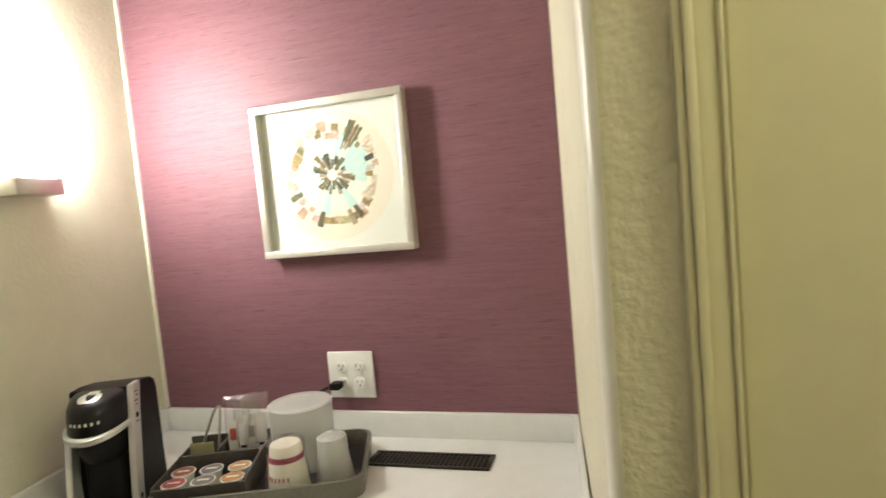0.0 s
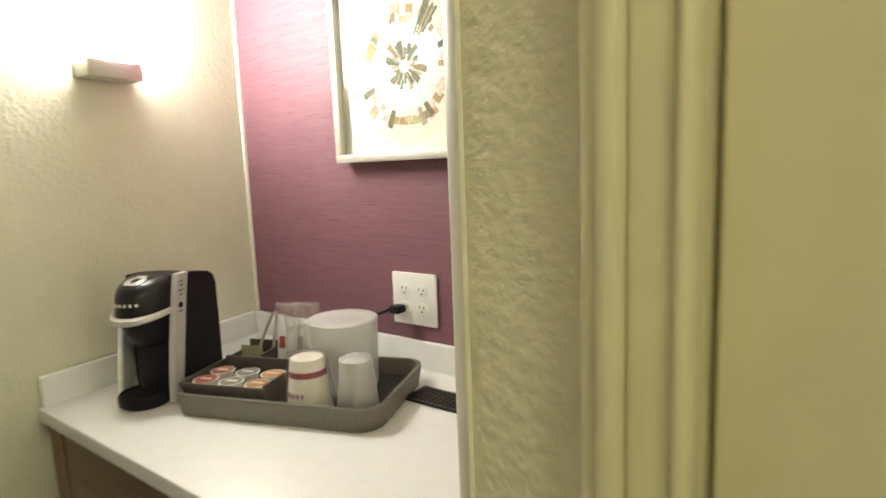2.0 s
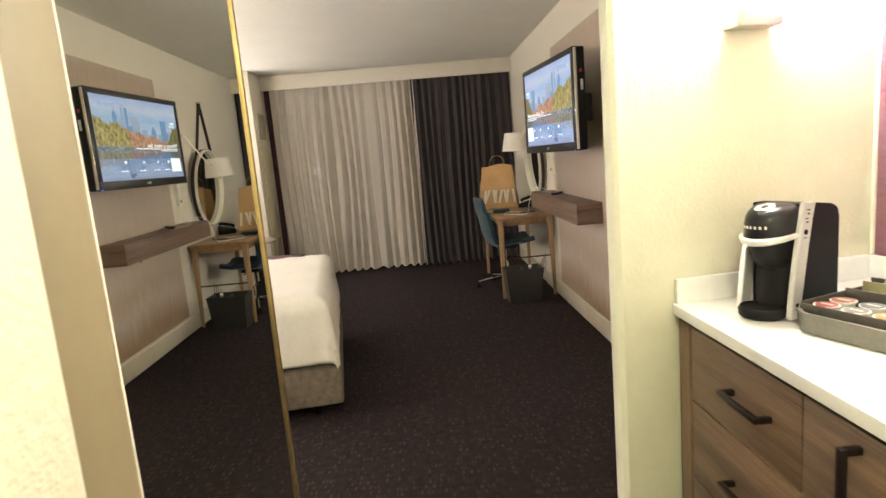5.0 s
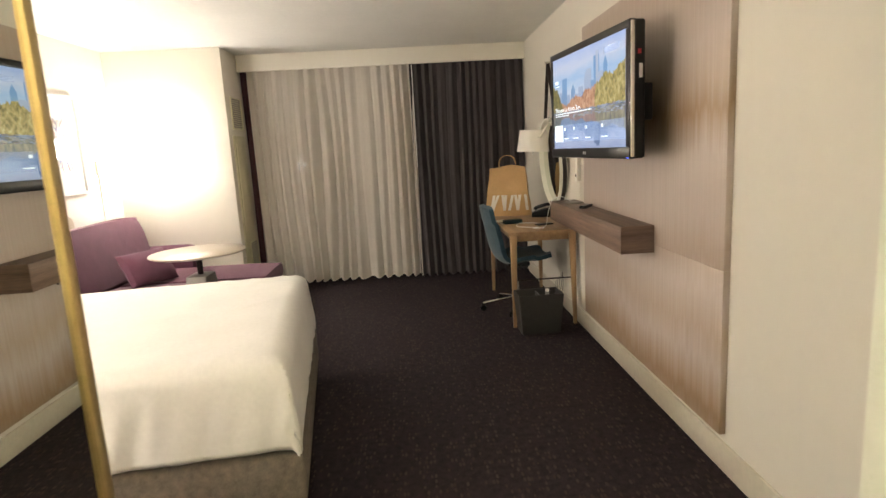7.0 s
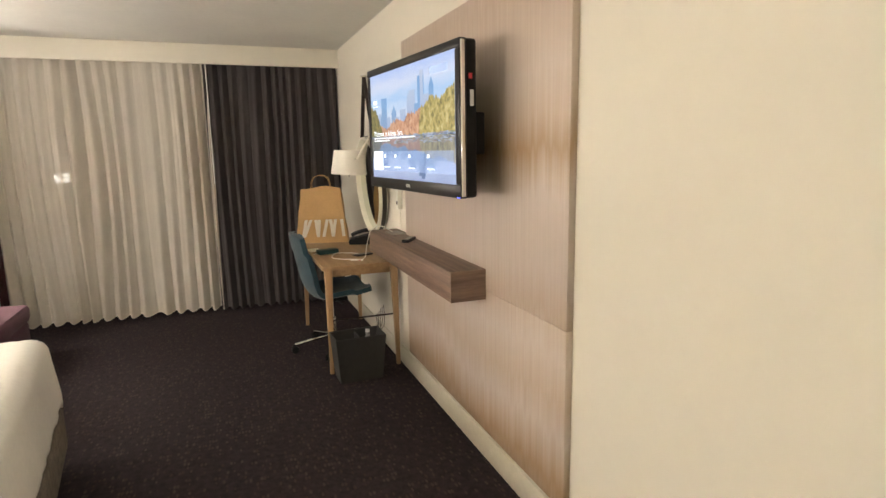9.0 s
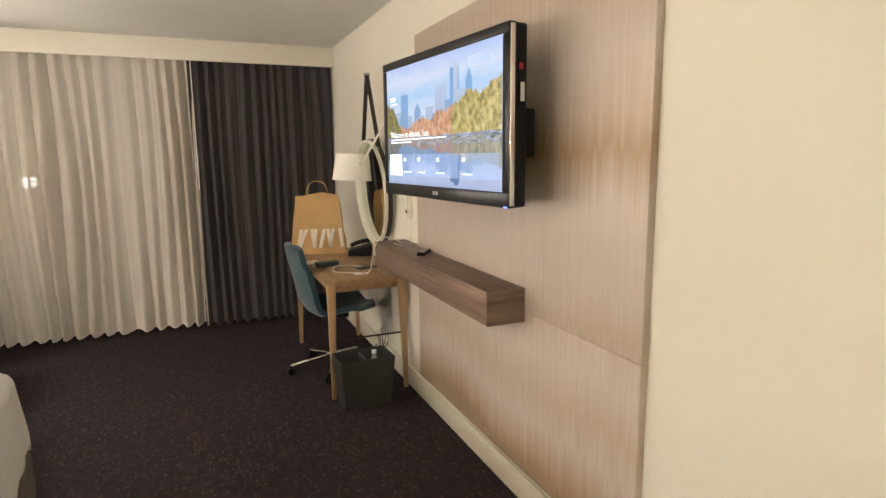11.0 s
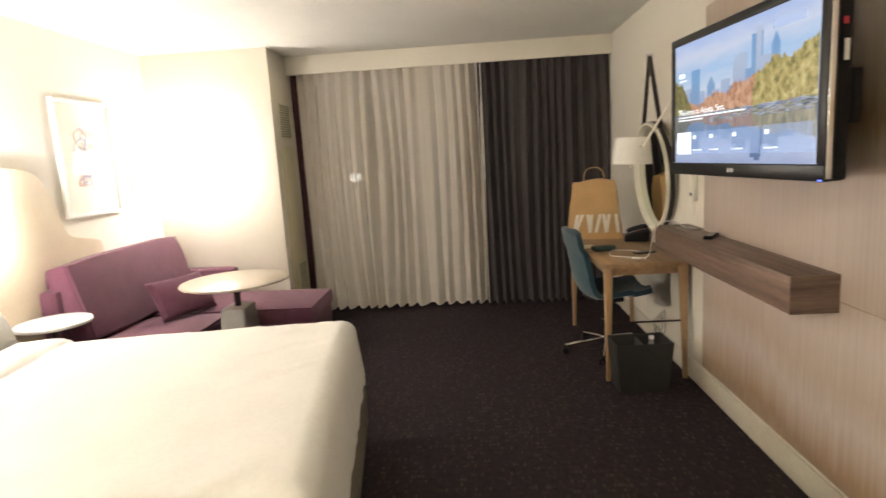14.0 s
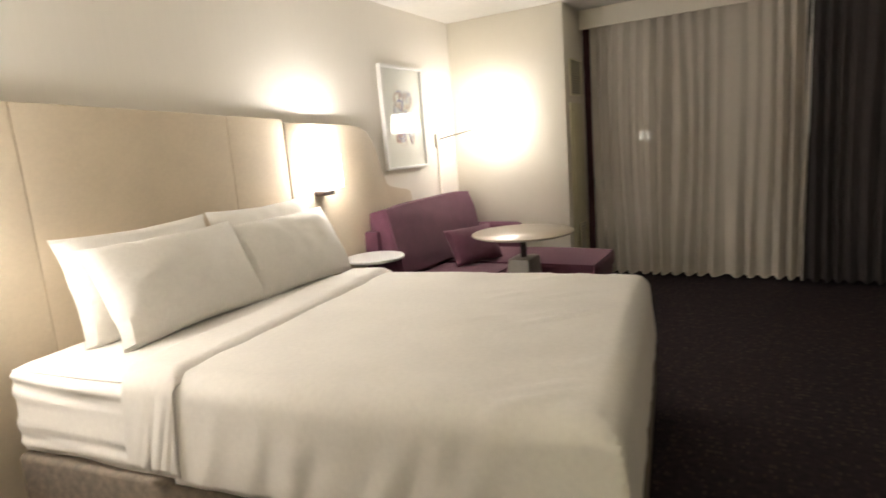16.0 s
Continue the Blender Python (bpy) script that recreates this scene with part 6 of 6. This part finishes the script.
part("back_frame", soft_box(-5.73, -4.33, -2.235, -2.10, 0.10, 0.76, 0.03, 0.006, 5), M_SOFA, so)
bc_ = soft_box(-0.67, 0.67, -0.09, 0.09, 0.0, 0.50, 0.045, 0.02, 6, 9)
bo = part("back_cushion", bc_, M_SOFA, so)
bo.matrix_basis = pose(-5.07, -2.02, 0.41, 14, 0, 0)
part("arm", soft_box(-5.875, -5.74, -2.12, -1.60, 0.10, 0.60, 0.04, 0.01, 7), M_SOFA, so)
for x, y in ((-4.52, -1.46), (-4.52, -2.15), (-5.66, -2.15), (-5.66, -0.83), (-5.18, -0.83)):
    part("leg", lathe([(0, 0), (0.018, 0), (0.022, 0.105), (0, 0.105)], 14, (x, y, 0)), M_BLACKMETAL, so)
cu_ = thing("throw_pillow", (-5.05, -1.70, 0.545), "plum throw pillow leaning on the sofa back", "pillow", rx=120, rz=-24)
part("case", cushion(0.46, 0.30, 0.13, 0.45, 20, 0.008, 8.0, 0.02), M_SOFA, cu_)

# round table by the sofa
rtb = thing("round_table", (-4.84, -1.20, 0.0), "round taupe laptop table on a grey pedestal", "table")
part("top", lathe([(0, 0.664), (0.345, 0.664), (0.360, 0.670), (0.360, 0.680), (0.354, 0.684), (0, 0.684)], 64), M_TABLETOP, rtb)
part("column", lathe([(0, 0.49), (0.022, 0.49), (0.022, 0.664), (0, 0.664)], 24), M_BLACKMETAL, rtb)
pd = bmesh.new()
rings = [[pd.verts.new((x * k, y * k, z)) for x, y in rounded(0.3, 0.22, 0.02, 3)] for z, k in ((0.0, 1.0), (0.02, 1.0), (0.44, 0.78), (0.495, 0.72), (0.50, 0.66))]
for a, b_ in zip(rings, rings[1:]):
    for i in range(len(a)):
        pd.faces.new((a[i], a[(i + 1) % len(a)], b_[(i + 1) % len(a)], b_[i]))
pd.faces.new(rings[0][::-1]), pd.faces.new(rings[-1])
part("pedestal", pd, M_GREYM, rtb, "tapered grey metal pedestal")


# ---- framed print over the sofa ----
pr = thing("framed_print", (-5.03, SOUTH, 1.567), "white-framed abstract ink print in blue and red on the wall", "framed art")
w_, h_ = 0.30, 0.40
for x0, x1, z0, z1 in ((-w_, w_, h_ - 0.022, h_), (-w_, w_, -h_, -h_ + 0.022), (-w_, -w_ + 0.022, -h_ + 0.022, h_ - 0.022), (w_ - 0.022, w_, -h_ + 0.022, h_ - 0.022)):
    part("frame_bar", box(x0, x1, 0.0, 0.034, z0, z1, 0.002), M_WHITEP, pr)
part("paper", box(-w_ + 0.02, w_ - 0.02, 0.006, 0.012, -h_ + 0.02, h_ - 0.02), M_IVORYMAT, pr)
M_INKB, M_INKR, M_INKP = plain("blue_ink", (0.24, 0.27, 0.50), 0.7), plain("red_ink", (0.52, 0.26, 0.24), 0.7), plain("peach_ink", (0.66, 0.50, 0.38), 0.7)
ri = random.Random(9)
for k in range(48):
    c0 = Vector((ri.uniform(-0.09, 0.09), 0.0125 + 0.00002 * k, ri.uniform(-0.21, 0.21)))
    pts, a, d0 = [c0.copy()], ri.uniform(0, 6.28), ri.uniform(-0.9, 0.9)
    for q in range(9):
        a += d0 + ri.uniform(-0.3, 0.3)
        n_ = pts[-1] + Vector((0.022 * math.cos(a), 0, 0.022 * math.sin(a)))
        n_.x, n_.z = max(-0.13, min(0.13, n_.x)), max(-0.25, min(0.25, n_.z))
        pts.append(n_)
    part("ink_stroke", tube(spline(pts, 3), ri.uniform(0.0015, 0.0042), 5), (M_INKB, M_INKR, M_INKP, M_INKB)[k % 4], pr)
g = part("glazing", box(-w_ + 0.02, w_ - 0.02, 0.022, 0.023, -h_ + 0.02, h_ - 0.02), M_GLASS, pr)
g.visible_shadow = False


# ---- small things on the desk and floor ----
tp = thing("telephone", (-5.30, 1.655, 0.7355), "black desk telephone beside the paper bag", "telephone", rz=-20)
ba = box(-0.09, 0.09, -0.10, 0.10, 0.0, 0.05, 0.008)
for v in ba.verts:
    if v.co.z > 0.02:
        v.co.z += 0.05 * (v.co.y + 0.1) / 0.2
tp.scale = (0.82, 0.82, 0.8)
part("base", ba, M_BLACKM, tp)
part("receiver", tube(spline([(-0.06, -0.09, 0.075), (-0.06, -0.05, 0.098), (-0.06, 0.05, 0.125), (-0.06, 0.09, 0.118)], 6), 0.02, 10), M_BLACKP, tp)
gc = thing("glasses_case", (-4.95, 1.33, 0.7355), "dark teal box lying on the desk", "case", rz=12)
part("box", box(-0.035, 0.035, -0.075, 0.075, 0.0, 0.032, 0.006, 3), material("teal_leather", (0.02, 0.06, 0.065), 0.5, var=0.15, vscale=40), gc)
pn = thing("phone", (-4.78, 1.555, 0.7355), "black mobile phone charging on the desk", "phone", rz=20)
part("body", prism(rounded(0.07, 0.14, 0.01), 0, 0.008, 0.002), M_BLACKP, pn)
kd = thing("key_card", (-4.60, 1.47, 0.7355), "white and pink key card lying on the desk", "card", rz=-15)
part("card", prism(rounded(0.054, 0.085, 0.004), 0, 0.0012), M_WHITEP, kd)
part("stripe", box(-0.027, 0.027, 0.01, 0.03, 0.0012, 0.0016), plain("pink_print", (0.6, 0.25, 0.28), 0.6), kd)
nb = thing("note_paper", (-5.12, 1.26, 0.7355), "small white paper pad at the desk edge", "paper", rz=8)
part("sheets", box(-0.06, 0.06, -0.045, 0.045, 0, 0.006), M_IVORY, nb)
ky = thing("keys", (-4.96, 1.245, 0.7355), "bunch of metal keys on the desk", "keys", rz=30)
part("ring", tube([(0.014 * math.cos(2 * math.pi * k / 16), 0.014 * math.sin(2 * math.pi * k / 16), 0.002) for k in range(16)], 0.0016, 6, True), M_NICKEL, ky)
for a in (20, 75, 130):
    kk = part("key", merge(box(0.012, 0.055, -0.003, 0.003, 0.001, 0.003), prism(rounded(0.02, 0.018, 0.007, 3, 0.02), 0.001, 0.0032)), M_NICKEL, ky)
    kk.matrix_basis = pose(0, 0, 0.0006, 0, 0, a)
wc = thing("charging_cable", (0, 0, 0), "thin white charging cable from the ledge to the desk", "cable")
part("cable", tube(spline([(-4.36, 1.66, 0.952), (-4.40, 1.60, 0.985), (-4.50, 1.555, 0.95), (-4.56, 1.535, 0.84), (-4.585, 1.52, 0.75), (-4.62, 1.45, 0.740), (-4.72, 1.33, 0.740), (-4.90, 1.38, 0.740), (-4.88, 1.48, 0.740), (-4.80, 1.53, 0.743)], 8), 0.0026), M_WHITEP, wc)
fc = thing("floor_cables", (0, 0, 0), "tangled black cables on the carpet under the desk", "cables")
rc = random.Random(2)
for k in range(5):
    pts = [(-4.95 - 0.05 * k, 1.738, 0.30 - 0.03 * k), (-4.90 - 0.06 * k, 1.725, 0.16), (-4.98, 1.69, 0.06)]
    pts += [(-5.0 + rc.uniform(-0.2, 0.25), 1.62 + rc.uniform(-0.1, 0.08), 0.02 + 0.015 * k + 0.03 * rc.random()) for q in range(5)]
    part("cable", tube(spline(pts, 6), 0.0022, 6), M_BLACKM, fc)
part("power_strip", box(-5.15, -4.85, 1.60, 1.66, 0.0, 0.04, 0.005), M_GREYM, fc, "grey power strip")


# unseen flush light added in the entry, behind the walker, to brighten its walls
el = thing("added_ceiling_light", (1.1, 0.62, TOP), "round flush ceiling light, unseen, added to light the entry", "ceiling light")
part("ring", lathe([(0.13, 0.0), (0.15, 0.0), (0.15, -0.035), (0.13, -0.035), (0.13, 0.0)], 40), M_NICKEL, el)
part("diffuser", lathe([(0, -0.05), (0.07, -0.047), (0.129, -0.03), (0.129, 0.0), (0, 0.0)], 40), M_GLOW_ENTRY_FILL, el, "glowing opal diffuser of the added light")
